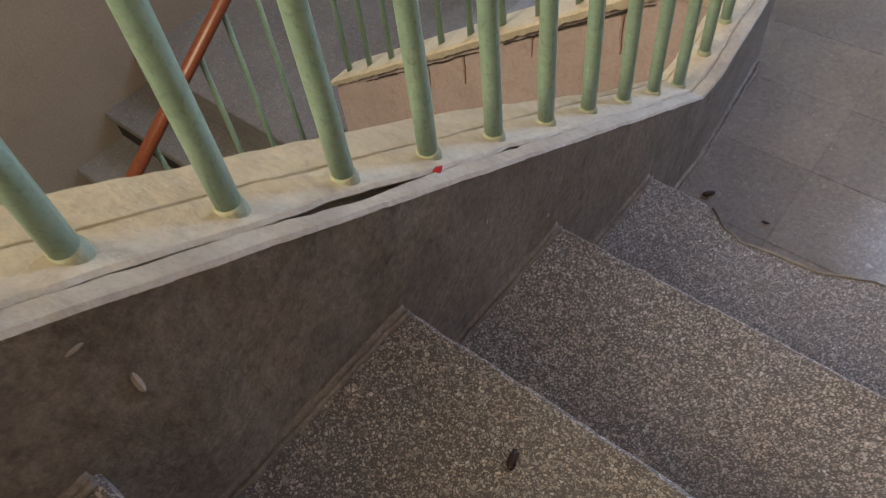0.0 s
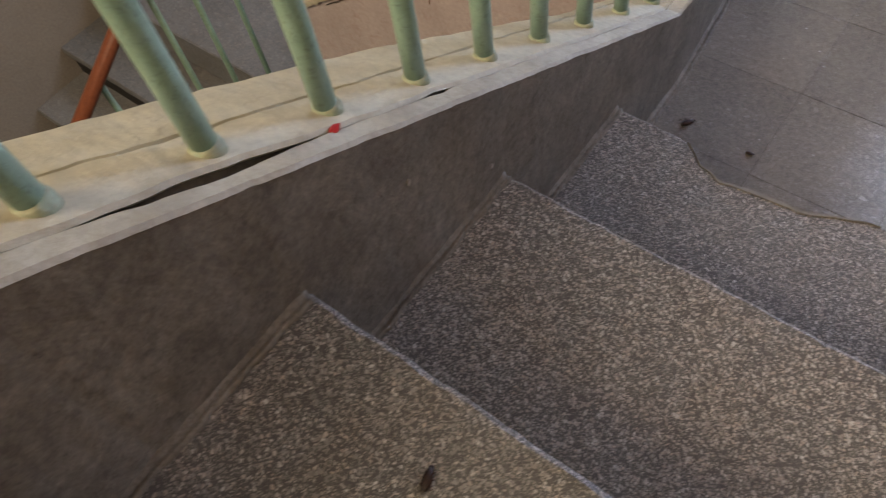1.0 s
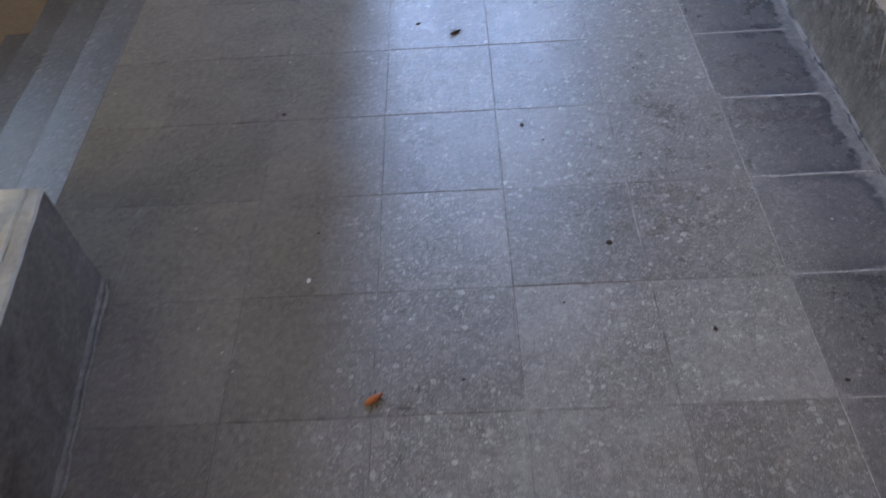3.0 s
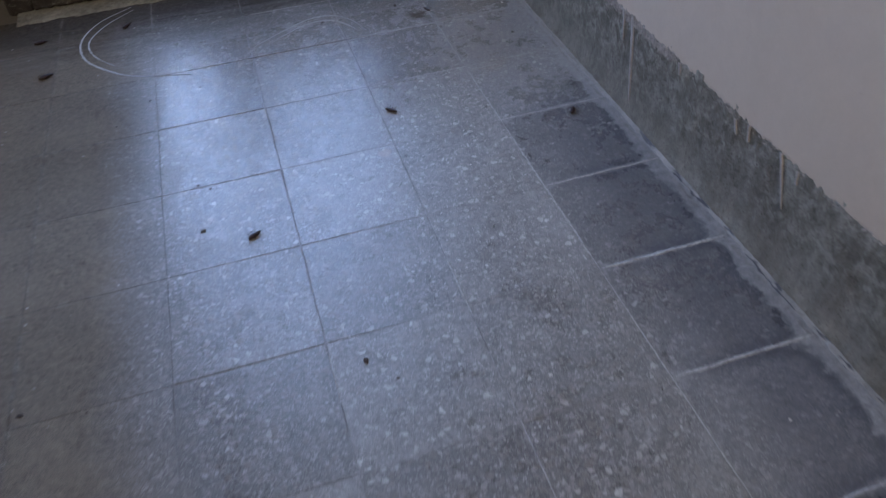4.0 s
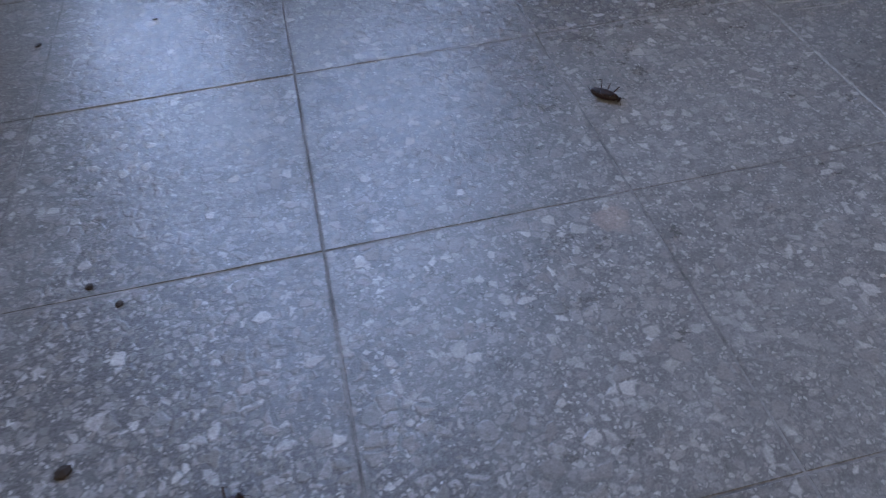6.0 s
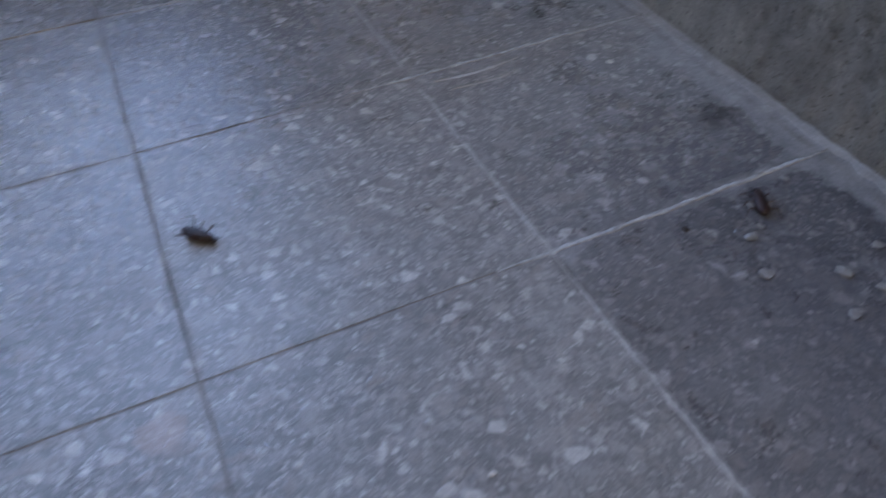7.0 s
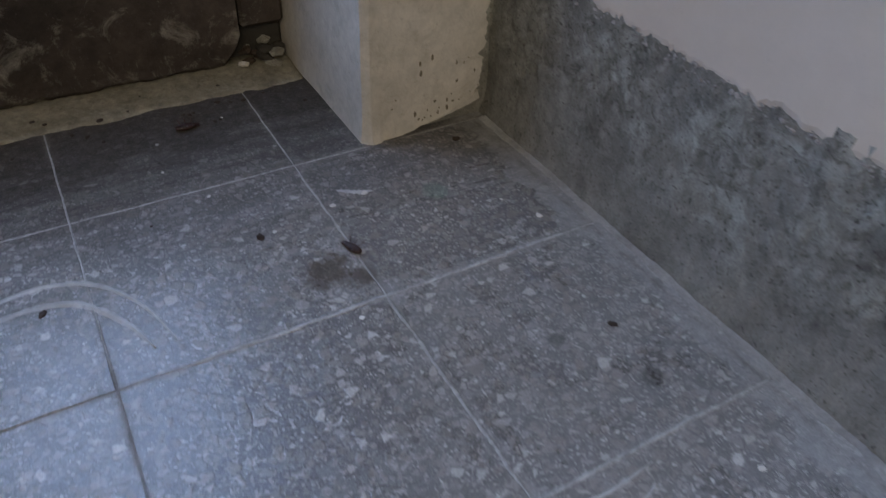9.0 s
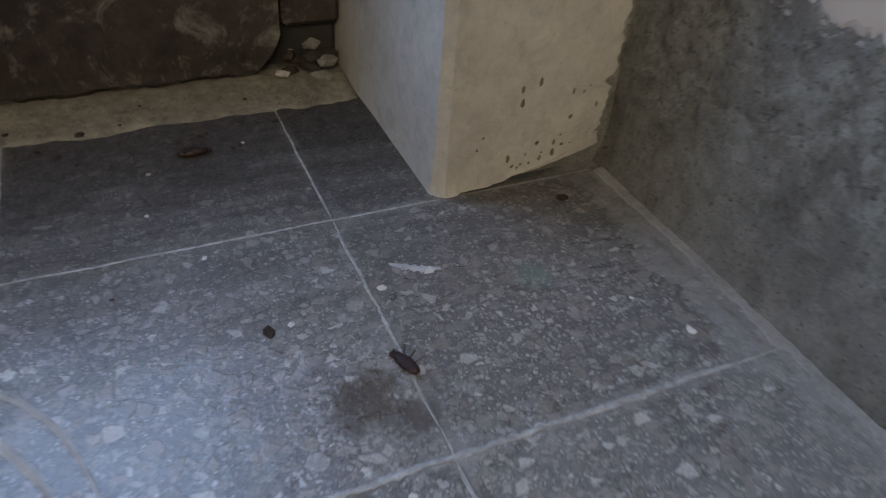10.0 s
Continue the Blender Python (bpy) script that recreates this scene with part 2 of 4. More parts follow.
def plaster(name, col, col2, stain, stain_amount=0.5, rough=0.8, bump_d=0.002, scale=6.0, fine=70.0, spec=0.3, mottle=0.35):
    """Painted or bare plaster: two tones, streaky stains and a fine relief."""
    m, nt, b = mat(name, rough, spec=spec)
    p = position(nt)
    big = noise_tex(nt, p, scale, 6, 0.65, 0.5)
    c = mix(nt, ramp(nt, big, 0.35, 0.65), rgb(*col), rgb(*col2))
    st = ramp(nt, noise_tex(nt, p, scale * 4.3, 8, 0.75, 0.7), 0.52, 0.72)
    c = mix(nt, math_node(nt, "MULTIPLY", st, stain_amount), c, rgb(*stain))
    sp = ramp(nt, noise_tex(nt, p, fine * 4, 3, 0.6), 0.66, 0.74)
    c = mix(nt, math_node(nt, "MULTIPLY", sp, 0.55 * stain_amount), c, rgb(*[v * 0.6 for v in stain]))
    mot = ramp(nt, noise_tex(nt, p, fine * 1.6, 5, 0.75), 0.38, 0.66, rgb(0.72, 0.72, 0.72), rgb(1.28, 1.28, 1.28))
    c = mix(nt, mottle, c, mix(nt, 1.0, c, mot, "MULTIPLY"))
    nt.links.new(c, b.inputs["Base Color"])
    h = math_node(nt, "ADD", noise_tex(nt, p, fine, 6, 0.7), math_node(nt, "MULTIPLY", big, 2.0))
    bump(nt, b, h, 0.6, bump_d)
    return m


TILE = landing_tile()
STEP = terrazzo("terrazzo_step", (0.066, 0.064, 0.06), (0.64, 0.622, 0.59), (0.50, 0.41, 0.345), 0.0033, 0.22, (0.18, 0.176, 0.165), 0.42, 0.55)
STEP_LOW = terrazzo("terrazzo_lower", (0.085, 0.09, 0.1), (0.2, 0.205, 0.215), (0.17, 0.168, 0.165), 0.011, 0.3, (0.22, 0.225, 0.235), 0.6, 0.34)
# near-black: the shade on the lower risers is put into their colour
RISER = plaster("shaded_riser", (0.014, 0.013, 0.013), (0.024, 0.022, 0.021), (0.008, 0.008, 0.008), 0.6, 0.7)


def grout():
    m, nt, b = mat("grout", 0.85, spec=0.3)
    p = position(nt)
    c = mix(nt, ramp(nt, noise_tex(nt, p, 14, 5, 0.75), 0.4, 0.6), rgb(0.15, 0.147, 0.145), rgb(0.3, 0.298, 0.295))
    sx = nt.nodes.new("ShaderNodeSeparateXYZ")
    nt.links.new(p, sx.inputs[0])
    brown_joints = ramp(nt, math_node(nt, "ADD", sx.outputs[0], 1.0), 0.34, 0.44, rgb(1, 1, 1), rgb(0, 0, 0))
    c = mix(nt, brown_joints, c, rgb(0.105, 0.088, 0.066))
    nt.links.new(grained(nt, c, p), b.inputs["Base Color"])
    bump(nt, b, noise_tex(nt, p, 150, 4), 0.4, 0.001)
    return m


def wall_cement():
    """Cement smeared along the wall, with long bare patches where the damp dark tile shows."""
    m, nt, b = mat("cement_fillet", 0.8, spec=0.3)
    p = position(nt)
    st = nt.nodes.new("ShaderNodeMapping")
    st.inputs["Scale"].default_value = (75, 17, 20)
    nt.links.new(p, st.inputs["Vector"])
    sx = nt.nodes.new("ShaderNodeSeparateXYZ")
    nt.links.new(p, sx.inputs[0])
    c = mix(nt, ramp(nt, noise_tex(nt, p, 18, 5, 0.7), 0.35, 0.65), rgb(0.2, 0.198, 0.193), rgb(0.31, 0.308, 0.3))
    bare = ramp(nt, noise_tex(nt, st.outputs[0], 1.0, 5, 0.65), 0.52, 0.58)
    bare = math_node(nt, "MULTIPLY", bare, ramp(nt, math_node(nt, "ADD", sx.outputs[1], 1.0), 0.82, 0.98, rgb(0.9, 0.9, 0.9), rgb(0.1, 0.1, 0.1)))
    c = mix(nt, bare, c, rgb(0.042, 0.046, 0.058))
    nt.links.new(grained(nt, c, p), b.inputs["Base Color"])
    bump(nt, b, noise_tex(nt, p, 140, 5), 0.5, 0.0012)
    return m


def skirting_cement():
    """Grey cement: smooth and streaked low down, pitted, pale and greenish towards its broken top."""
    m, nt, b = mat("grey_skirting", 0.85, spec=0.25)
    p = position(nt)
    sx = nt.nodes.new("ShaderNodeSeparateXYZ")
    nt.links.new(p, sx.inputs[0])
    st = nt.nodes.new("ShaderNodeMapping")
    st.inputs["Scale"].default_value = (40, 40, 5)
    nt.links.new(p, st.inputs["Vector"])
    c = mix(nt, ramp(nt, noise_tex(nt, p, 10, 6, 0.7, 0.5), 0.36, 0.64), rgb(0.145, 0.138, 0.12), rgb(0.235, 0.226, 0.2))
    run = ramp(nt, noise_tex(nt, st.outputs[0], 1.0, 5, 0.7), 0.45, 0.7)
    c = mix(nt, math_node(nt, "MULTIPLY", run, 0.4), c, rgb(0.085, 0.078, 0.066))
    high = math_node(nt, "ADD", sx.outputs[2], math_node(nt, "MULTIPLY", noise_tex(nt, p, 12, 5, 0.7), 0.12))
    high = ramp(nt, high, 0.085, 0.17, rgb(0.25, 0.25, 0.25), rgb(1, 1, 1))
    pale = math_node(nt, "MULTIPLY", ramp(nt, noise_tex(nt, p, 42, 7, 0.75, 0.4), 0.46, 0.62), high)
    c = mix(nt, math_node(nt, "MULTIPLY", pale, 0.8), c, rgb(0.345, 0.345, 0.305))
    scab = math_node(nt, "MULTIPLY", ramp(nt, noise_tex(nt, p, 75, 6, 0.75, 0.6), 0.54, 0.62), high)
    c = mix(nt, math_node(nt, "MULTIPLY", scab, 0.5), c, rgb(0.07, 0.064, 0.054))
    pit = ramp(nt, noise_tex(nt, p, 330, 3, 0.6), 0.60, 0.68)
    c = mix(nt, math_node(nt, "MULTIPLY", pit, 0.75), c, rgb(0.05, 0.045, 0.038))
    nt.links.new(grained(nt, c, p, 0.6), b.inputs["Base Color"])
    h = math_node(nt, "ADD", noise_tex(nt, p, 95, 6, 0.7), math_node(nt, "MULTIPLY", pale, 0.5))
    h = math_node(nt, "SUBTRACT", h, math_node(nt, "MULTIPLY", scab, 0.5))
    bump(nt, b, h, 0.6, 0.005)
    return m


GROUT = grout()
CEMENT = wall_cement()
CEMENT_CHIP = plaster("cement_flake", (0.27, 0.27, 0.265), (0.2, 0.2, 0.195), (0.12, 0.12, 0.115), 0.5, 0.85, 0.002, 50)
JOINT = plaster("pale_joint_cement", (0.43, 0.428, 0.42), (0.32, 0.318, 0.31), (0.2, 0.198, 0.19), 0.6, 0.85, 0.002, 40, 90, mottle=0.9)
LUMP = plaster("crumbled_plaster", (0.38, 0.345, 0.32), (0.27, 0.25, 0.23), (0.13, 0.12, 0.105), 0.6, 0.9, 0.003, 60, 120, mottle=0.9)
PATCH = plaster("cement_patch", (0.26, 0.247, 0.222), (0.21, 0.2, 0.18), (0.14, 0.12, 0.1), 0.4, 0.85, 0.002, 14)
SKIRT = skirting_cement()
RIDGE = plaster("ridge_cement", (0.23, 0.21, 0.18), (0.15, 0.135, 0.115), (0.09, 0.08, 0.068), 0.6, 0.75, 0.004, 24, 90, mottle=0.8)
STRING = plaster("grey_string_wall", (0.198, 0.18, 0.152), (0.125, 0.112, 0.094), (0.062, 0.054, 0.045), 0.6, 0.55, 0.003, 12, 80, mottle=1.0)
CREAM = plaster("cream_paint", (0.53, 0.50, 0.40), (0.45, 0.42, 0.335), (0.30, 0.25, 0.18), 0.5, 0.55, 0.004, 10, 55)
CREAM_EDGE = plaster("cream_edge_paint", (0.445, 0.42, 0.352), (0.38, 0.355, 0.298), (0.24, 0.21, 0.165), 0.5, 0.6, 0.003, 12, 60)
PINK = plaster("pink_wall_paint", (0.53, 0.44, 0.355), (0.485, 0.405, 0.328), (0.42, 0.345, 0.285), 0.2, 0.7, 0.0006, 4, 25, mottle=0.08)
PIER = plaster("cream_pier_paint", (0.51, 0.475, 0.42), (0.43, 0.40, 0.352), (0.2, 0.17, 0.135), 0.42, 0.65, 0.002, 9, 45)
BEIGE = plaster("beige_wall", (0.29, 0.245, 0.21), (0.25, 0.21, 0.18), (0.2, 0.165, 0.135), 0.3, 0.75, 0.001, 2, 50)
RUN = plaster("rusty_run", (0.30, 0.225, 0.205), (0.25, 0.17, 0.145), (0.2, 0.12, 0.1), 0.4, 0.8)
WELL_PINK = plaster("stained_pink_paint", (0.40, 0.345, 0.35), (0.35, 0.30, 0.30), (0.27, 0.17, 0.15), 0.55, 0.75, 0.002, 6, 50)
WHITE = plaster("ceiling_white", (0.6, 0.57, 0.52), (0.55, 0.52, 0.48), (0.45, 0.42, 0.38), 0.2, 0.9, 0.001, 2, 50)
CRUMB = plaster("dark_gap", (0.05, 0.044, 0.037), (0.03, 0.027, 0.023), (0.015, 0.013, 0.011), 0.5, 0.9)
DOORW = plaster("dark_door_paint", (0.022, 0.017, 0.015), (0.055, 0.043, 0.036), (0.24, 0.225, 0.195), 0.75, 0.7, 0.003, 6, 40, 0.25, mottle=0.9)
THRESH = plaster("ochre_threshold", (0.26, 0.24, 0.185), (0.15, 0.137, 0.105), (0.07, 0.06, 0.045), 0.7, 0.8, 0.004, 18, 70, mottle=0.8)
GREEN = plaster("green_enamel", (0.245, 0.37, 0.29), (0.21, 0.33, 0.255), (0.05, 0.06, 0.045), 0.6, 0.35, 0.001, 38, 40, 0.5, mottle=0.2)
RUST = plaster("painted_collar", (0.26, 0.345, 0.265), (0.33, 0.35, 0.26), (0.27, 0.17, 0.11), 0.6, 0.6, 0.002, 40, 150)
RED = plaster("red_plastic", (0.35, 0.02, 0.03), (0.3, 0.02, 0.03), (0.15, 0.01, 0.01), 0.2, 0.4)
DRIP = plaster("drip_paint", (0.38, 0.35, 0.33), (0.31, 0.285, 0.265), (0.27, 0.25, 0.23), 0.5, 0.7, 0.001, 20, 90)
PALE = plaster("pale_scrap", (0.62, 0.60, 0.57), (0.55, 0.52, 0.48), (0.4, 0.37, 0.33), 0.3, 0.7)
SOOT = plaster("dark_crumb", (0.03, 0.022, 0.018), (0.05, 0.035, 0.025), (0.02, 0.012, 0.01), 0.4, 0.7)


def wood():
    m, nt, b = mat("varnished_wood", 0.35)
    p = position(nt)
    n = noise_tex(nt, p, 40, 6, 0.7, 1.5)
    nt.links.new(mix(nt, ramp(nt, n, 0.3, 0.7), rgb(0.12, 0.034, 0.017), rgb(0.2, 0.062, 0.03)), b.inputs["Base Color"])
    bump(nt, b, n, 0.2, 0.001)
    return m


WOOD = wood()


def shell(name, a, bcol, rough):
    m, nt, b = mat(name, rough)
    p = position(nt)
    nt.links.new(mix(nt, ramp(nt, noise_tex(nt, p, 300, 4), 0.35, 0.65), rgb(*a), rgb(*bcol)), b.inputs["Base Color"])
    return m


ROACH = shell("brown_shell", (0.03, 0.009, 0.007), (0.009, 0.004, 0.004), 0.5)
ROACH_LEG = shell("brown_leg", (0.05, 0.018, 0.01), (0.02, 0.01, 0.008), 0.45)
ORANGE = shell("orange_shell", (0.42, 0.14, 0.03), (0.28, 0.08, 0.02), 0.4)


def glass():
    m, nt, b = mat("glass", 0.02)
    b.inputs["Transmission Weight"].default_value = 1.0
    b.inputs["IOR"].default_value = 1.45
    return m


GLASS = glass()

# ---- mesh helpers ----


def mesh_ob(name, bm, material, parent=None, label=""):
    me = bpy.data.meshes.new(name)
    bm.normal_update()
    bm.to_mesh(me)
    bm.free()
    me.materials.append(material)
    ob = new(name, me)
    if parent is not None:
        ob.parent = parent
    if label:
        ob["label"] = label
    return ob


def part(name, bm, material, parent, label=""):
    return mesh_ob(name, bm, material, parent, label)


def smooth(ob):
    for f in ob.data.polygons:
        f.use_smooth = True
    return ob


def box(x0, x1, y0, y1, z0, z1, bevel=0.0, bm=None, segs=1):
    own = bmesh.new()
    bmesh.ops.create_cube(own, size=1.0)
    for v in own.verts:
        v.co = Vector((x0 + (v.co.x + 0.5) * (x1 - x0), y0 + (v.co.y + 0.5) * (y1 - y0), z0 + (v.co.z + 0.5) * (z1 - z0)))
    if bevel:
        bmesh.ops.bevel(own, geom=own.edges[:], offset=bevel, segments=segs, affect="EDGES")
    if bm is None:
        return own
    me = bpy.data.meshes.new("tmp")
    own.to_mesh(me)
    own.free()
    bm.from_mesh(me)
    bpy.data.meshes.remove(me)
    return bm


def loft(rings, closed_ring=True, caps=True):
    """Skins rows of points of equal length."""
    bm = bmesh.new()
    rows = [[bm.verts.new(p) for p in r] for r in rings]
    n = len(rows[0])
    for a, b in zip(rows, rows[1:]):
        for i in range(n if closed_ring else n - 1):
            j = (i + 1) % n
            bm.faces.new((a[i], a[j], b[j], b[i]))
    if caps and closed_ring:
        bm.faces.new(rows[0][::-1])
        bm.faces.new(rows[-1])
    bmesh.ops.recalc_face_normals(bm, faces=bm.faces[:])
    return bm


def tube(points, radii, segs=12):
    pts = [Vector(p) for p in points]
    rings = []
    for i, p in enumerate(pts):
        d = (pts[min(i + 1, len(pts) - 1)] - pts[max(i - 1, 0)]).normalized()
        u = d.cross(Vector((0, 0, 1)) if abs(d.z) < 0.9 else Vector((1, 0, 0))).normalized()
        w = d.cross(u)
        r = radii[i] if isinstance(radii, (list, tuple)) else radii
        rings.append([p + r * (math.cos(2 * math.pi * k / segs) * u + math.sin(2 * math.pi * k / segs) * w) for k in range(segs)])
    return loft(rings)


def nz(x, y=0.0, z=0.0):
    return noise.noise(Vector((x, y, z)))


def lerp_path(stops, s):
    for (a, va), (b, vb) in zip(stops, stops[1:]):
        if s <= b:
            k = max(0.0, min(1.0, (s - a) / (b - a)))
            return va + (vb - va) * k
    return stops[-1][1]


# ---- setting ----
WALL_X = 0.236
SKIRT_X = 0.222
FAR_Y = 0.81
TREAD, RISE = 0.28, 0.157
IN_X, OUT_X = -0.988, -1.112        # the two faces of the string wall
N0 = -1.312                         # the lowest nosing
TOP0, TOP_Y, TOP_SLOPE = 0.2, -1.14, 0.578


def top_z(y):
    return TOP0 + max(0.0, TOP_Y - y) * TOP_SLOPE


floor = tagged(mesh_ob("floor", box(-1.15, SKIRT_X + 0.1, -1.36, 0.95, -0.16, -0.0005), GROUT),
               "grey cement bed and joints of the stair landing", "floor", kind="structure")


def wall(name, x0, x1, y0, y1, z0, z1, material, label):
    return tagged(mesh_ob(name, box(x0, x1, y0, y1, z0, z1), material), label, "wall", kind="structure")


wall("wall_east", WALL_X + 0.02, 0.5, -4.5, 1.3, -0.2, 4.4, PINK, "painted masonry of the stair wall")
wall("wall_west", -4.15, -3.9, -4.5, 1.3, -3.2, 4.4, BEIGE, "beige painted plaster wall beside the lower flight")
wall("wall_south", -4.15, 0.5, -4.75, -4.5, -3.2, 2.2, BEIGE, "beige painted plaster wall of the stairwell")
wall("wall_south", -4.15, 0.5, -4.75, -4.5, 4.0, 4.4, BEIGE, "beige painted plaster wall above the assumed window")
wall("wall_south", -4.15, -3.3, -4.75, -4.5, 2.2, 4.0, BEIGE, "beige painted plaster wall beside the assumed window")
wall("wall_south", -0.7, 0.5, -4.75, -4.5, 2.2, 4.0, BEIGE, "beige painted plaster wall beside the assumed window")
wall("wall_north", -4.15, -3.7, 0.98, 1.2, -3.2, 4.4, BEIGE, "beige painted plaster wall of the stairwell")
wall("wall_north", -2.1, -0.92, 0.98, 1.2, -3.2, 4.4, BEIGE, "beige painted plaster wall of the stairwell")
wall("wall_north", -3.7, -2.1, 0.98, 1.2, -3.2, 0.3, BEIGE, "beige painted plaster wall under the window")
wall("wall_north", -3.7, -2.1, 0.98, 1.2, 2.1, 4.4, BEIGE, "beige painted plaster wall over the window")
wall("wall_north", -0.92, 0.5, 0.98, 1.2, 2.06, 4.4, BEIGE, "beige painted plaster wall over the door")
wall("wall_north", 0.07, 0.5, 0.92, 1.2, -0.2, 2.06, BEIGE, "beige painted plaster wall beside the door")
tagged(mesh_ob("ceiling", box(-4.15, 0.5, -4.75, 1.3, 4.4, 4.55), WHITE), "off-white plaster ceiling of the stairwell", "ceiling", kind="structure")
tagged(mesh_ob("lower_floor", box(-4.15, 0.5, -4.75, 1.3, -3.3, -3.2), STEP_LOW), "grey terrazzo floor at the bottom of the well", "floor", kind="structure")


def ragged_sheet(name, x_face, y0, y1, edge, z_top, depth, material, label, step=0.003):
    """A coat of plaster on the stair wall whose lower edge is broken off unevenly."""
    n = int((y1 - y0) / step)
    bm = bmesh.new()
    rows = []
    for i in range(n + 1):
        y = y0 + (y1 - y0) * i / n
        z = edge(y)
        lip = 0.0015 + 0.0015 * nz(y * 60, 3)
        pts = [(x_face + depth, y, z - 0.002), (x_face + lip, y, z), (x_face, y, z + 0.005), (x_face, y, z + 0.3), (x_face, y, z_top)]
        rows.append([bm.verts.new(p) for p in pts])
    for a, b in zip(rows, rows[1:]):
        for k in range(4):
            bm.faces.new((a[k], b[k], b[k + 1], a[k + 1]))
    bmesh.ops.recalc_face_normals(bm, faces=bm.faces[:])
    return tagged(mesh_ob(name, bm, material), label, "wall plaster", kind="structure")


def skirt_top(y):
    """Height of the skirting's top: level beside the landing, rising with the flight."""
    base = 0.169 + max(0.0, -1.2 - y) * 0.56
    return base + 0.005 * nz(y * 14, 1) + 0.004 * nz(y * 45, 2) + 0.004 * nz(y * 130, 5) + 0.003 * nz(y * 280, 6)


ragged_sheet("wall_plaster", SKIRT_X - 0.0015, -4.4, 0.62, skirt_top, 4.4, 0.02, PINK, "pale pink painted plaster with a broken lower edge")


def skirting():
    n, rows = 800, []
    for i in range(n + 1):
        y = -1.34 + (0.80 + 1.34) * i / n
        top = skirt_top(y) + 0.012
        zs = [-0.01, 0.006, 0.014, 0.025, 0.04, 0.055, 0.07, 0.085, 0.1, 0.112, 0.124, 0.136, 0.146, 0.155, top]
        row = []
        for k, z in enumerate(zs):
            foot = (0.010, 0.006, 0.003, 0.001)[k] if k < 4 else 0.0
            rough = 0.0012 + 0.0022 * max(0.0, (z - 0.06) / 0.1) * max(0.0, 0.5 + nz(y * 5, 3))
            row.append((SKIRT_X - foot + 0.0014 * nz(y * 20, z * 20, 4) + rough * nz(y * 75, z * 75, 9) + rough * 0.7 * nz(y * 170, z * 170, 1), y, z))
        row.append((WALL_X + 0.03, y, zs[-1]))
        row.append((WALL_X + 0.03, y, -0.01))
        rows.append(row)
    return loft(rows)


tagged(smooth(mesh_ob("baseboard", skirting(), SKIRT)), "grey cement skirting with stains and paint drips", "skirting", kind="structure")


def fillet():
    """The cement smeared along the foot of the skirting."""
    n, rows = 900, []
    for i in range(n + 1):
        y = -1.3 + (0.6 + 1.3) * i / n
        inner = 0.205 + 0.003 * nz(y * 9, 7) + 0.003 * nz(y * 33, 8) + 0.003 * nz(y * 95, 3)
        h = 0.0007 + 0.0003 * nz(y * 60, 2)
        rows.append([(inner, y, -0.0012), (inner + 0.004, y, h), (0.2125, y, h + 0.0003), (SKIRT_X - 0.006, y, h + 0.001), (SKIRT_X + 0.004, y, 0.008), (SKIRT_X + 0.004, y, -0.003)])
    return loft(rows)


tagged(smooth(mesh_ob("trim", fillet(), CEMENT)), "pale cement smeared along the foot of the skirting", "cement fillet", kind="structure")


def crumbled_ledge():
    """Grains of broken plaster along the lower edge of the pink coat."""
    seedling = bmesh.new()
    bmesh.ops.create_icosphere(seedling, subdivisions=1, radius=1.0)
    unit = [v.co.copy() for v in seedling.verts]
    faces = [[v.index for v in f.verts] for f in seedling.faces]
    seedling.free()
    verts, polys = [], []
    for i in range(1500):
        y = -1.3 + 1.9 * random.random() if i % 2 else -0.17 + 0.27 * random.random()
        thick = 1.0 if -0.17 < y < 0.1 else 0.6
        r = (0.0009 + 0.0024 * random.random() ** 2) * thick
        at = Vector((SKIRT_X - 0.0002, y, skirt_top(y) + (0.003 - 0.016 * random.random() ** 1.6) * thick))
        base = len(verts)
        for c in unit:
            k = 1 + 0.7 * nz(c.x * 1.5 + i * 3.7, c.y * 1.5, c.z * 1.5)
            verts.append(at + r * k * Vector((c.x * 0.7, c.y * 1.6, c.z)))
        polys += [[base + j for j in f] for f in faces]
    me = bpy.data.meshes.new("plaster_crumbs")
    me.from_pydata(verts, [], polys)
    bm = bmesh.new()
    bm.from_mesh(me)
    bpy.data.meshes.remove(me)
    return bm


tagged(mesh_ob("plaster_crumbs", crumbled_ledge(), LUMP), "pale crumbled plaster along the broken wall edge", "plaster crumbs", kind="stuff")


def drip(y, z0, z1, w, lean, bend=0.0):
    n, rows = 30, []
    for i in range(n + 1):
        k = i / n
        z = z0 + (z1 - z0) * k
        c = y + lean * k + bend * math.sin(k * 5)
        ww = w * (1 - 0.45 * k) * (1 + 0.3 * nz(z * 110, y) + 0.2 * nz(z * 300, y)) * (1.0 if i < n - 1 else 0.7)
        rows.append([(SKIRT_X - 0.0014, c - ww, z), (SKIRT_X - 0.0022, c - ww * 0.8, z), (SKIRT_X - 0.0022, c + ww * 0.8, z), (SKIRT_X - 0.0014, c + ww, z), (SKIRT_X + 0.004, c, z)])
    bm = loft(rows)
    return tagged(smooth(mesh_ob("paint_drip", bm, DRIP)), "pale pink run of wall paint on the grey skirting", "paint drip", "paint drips")


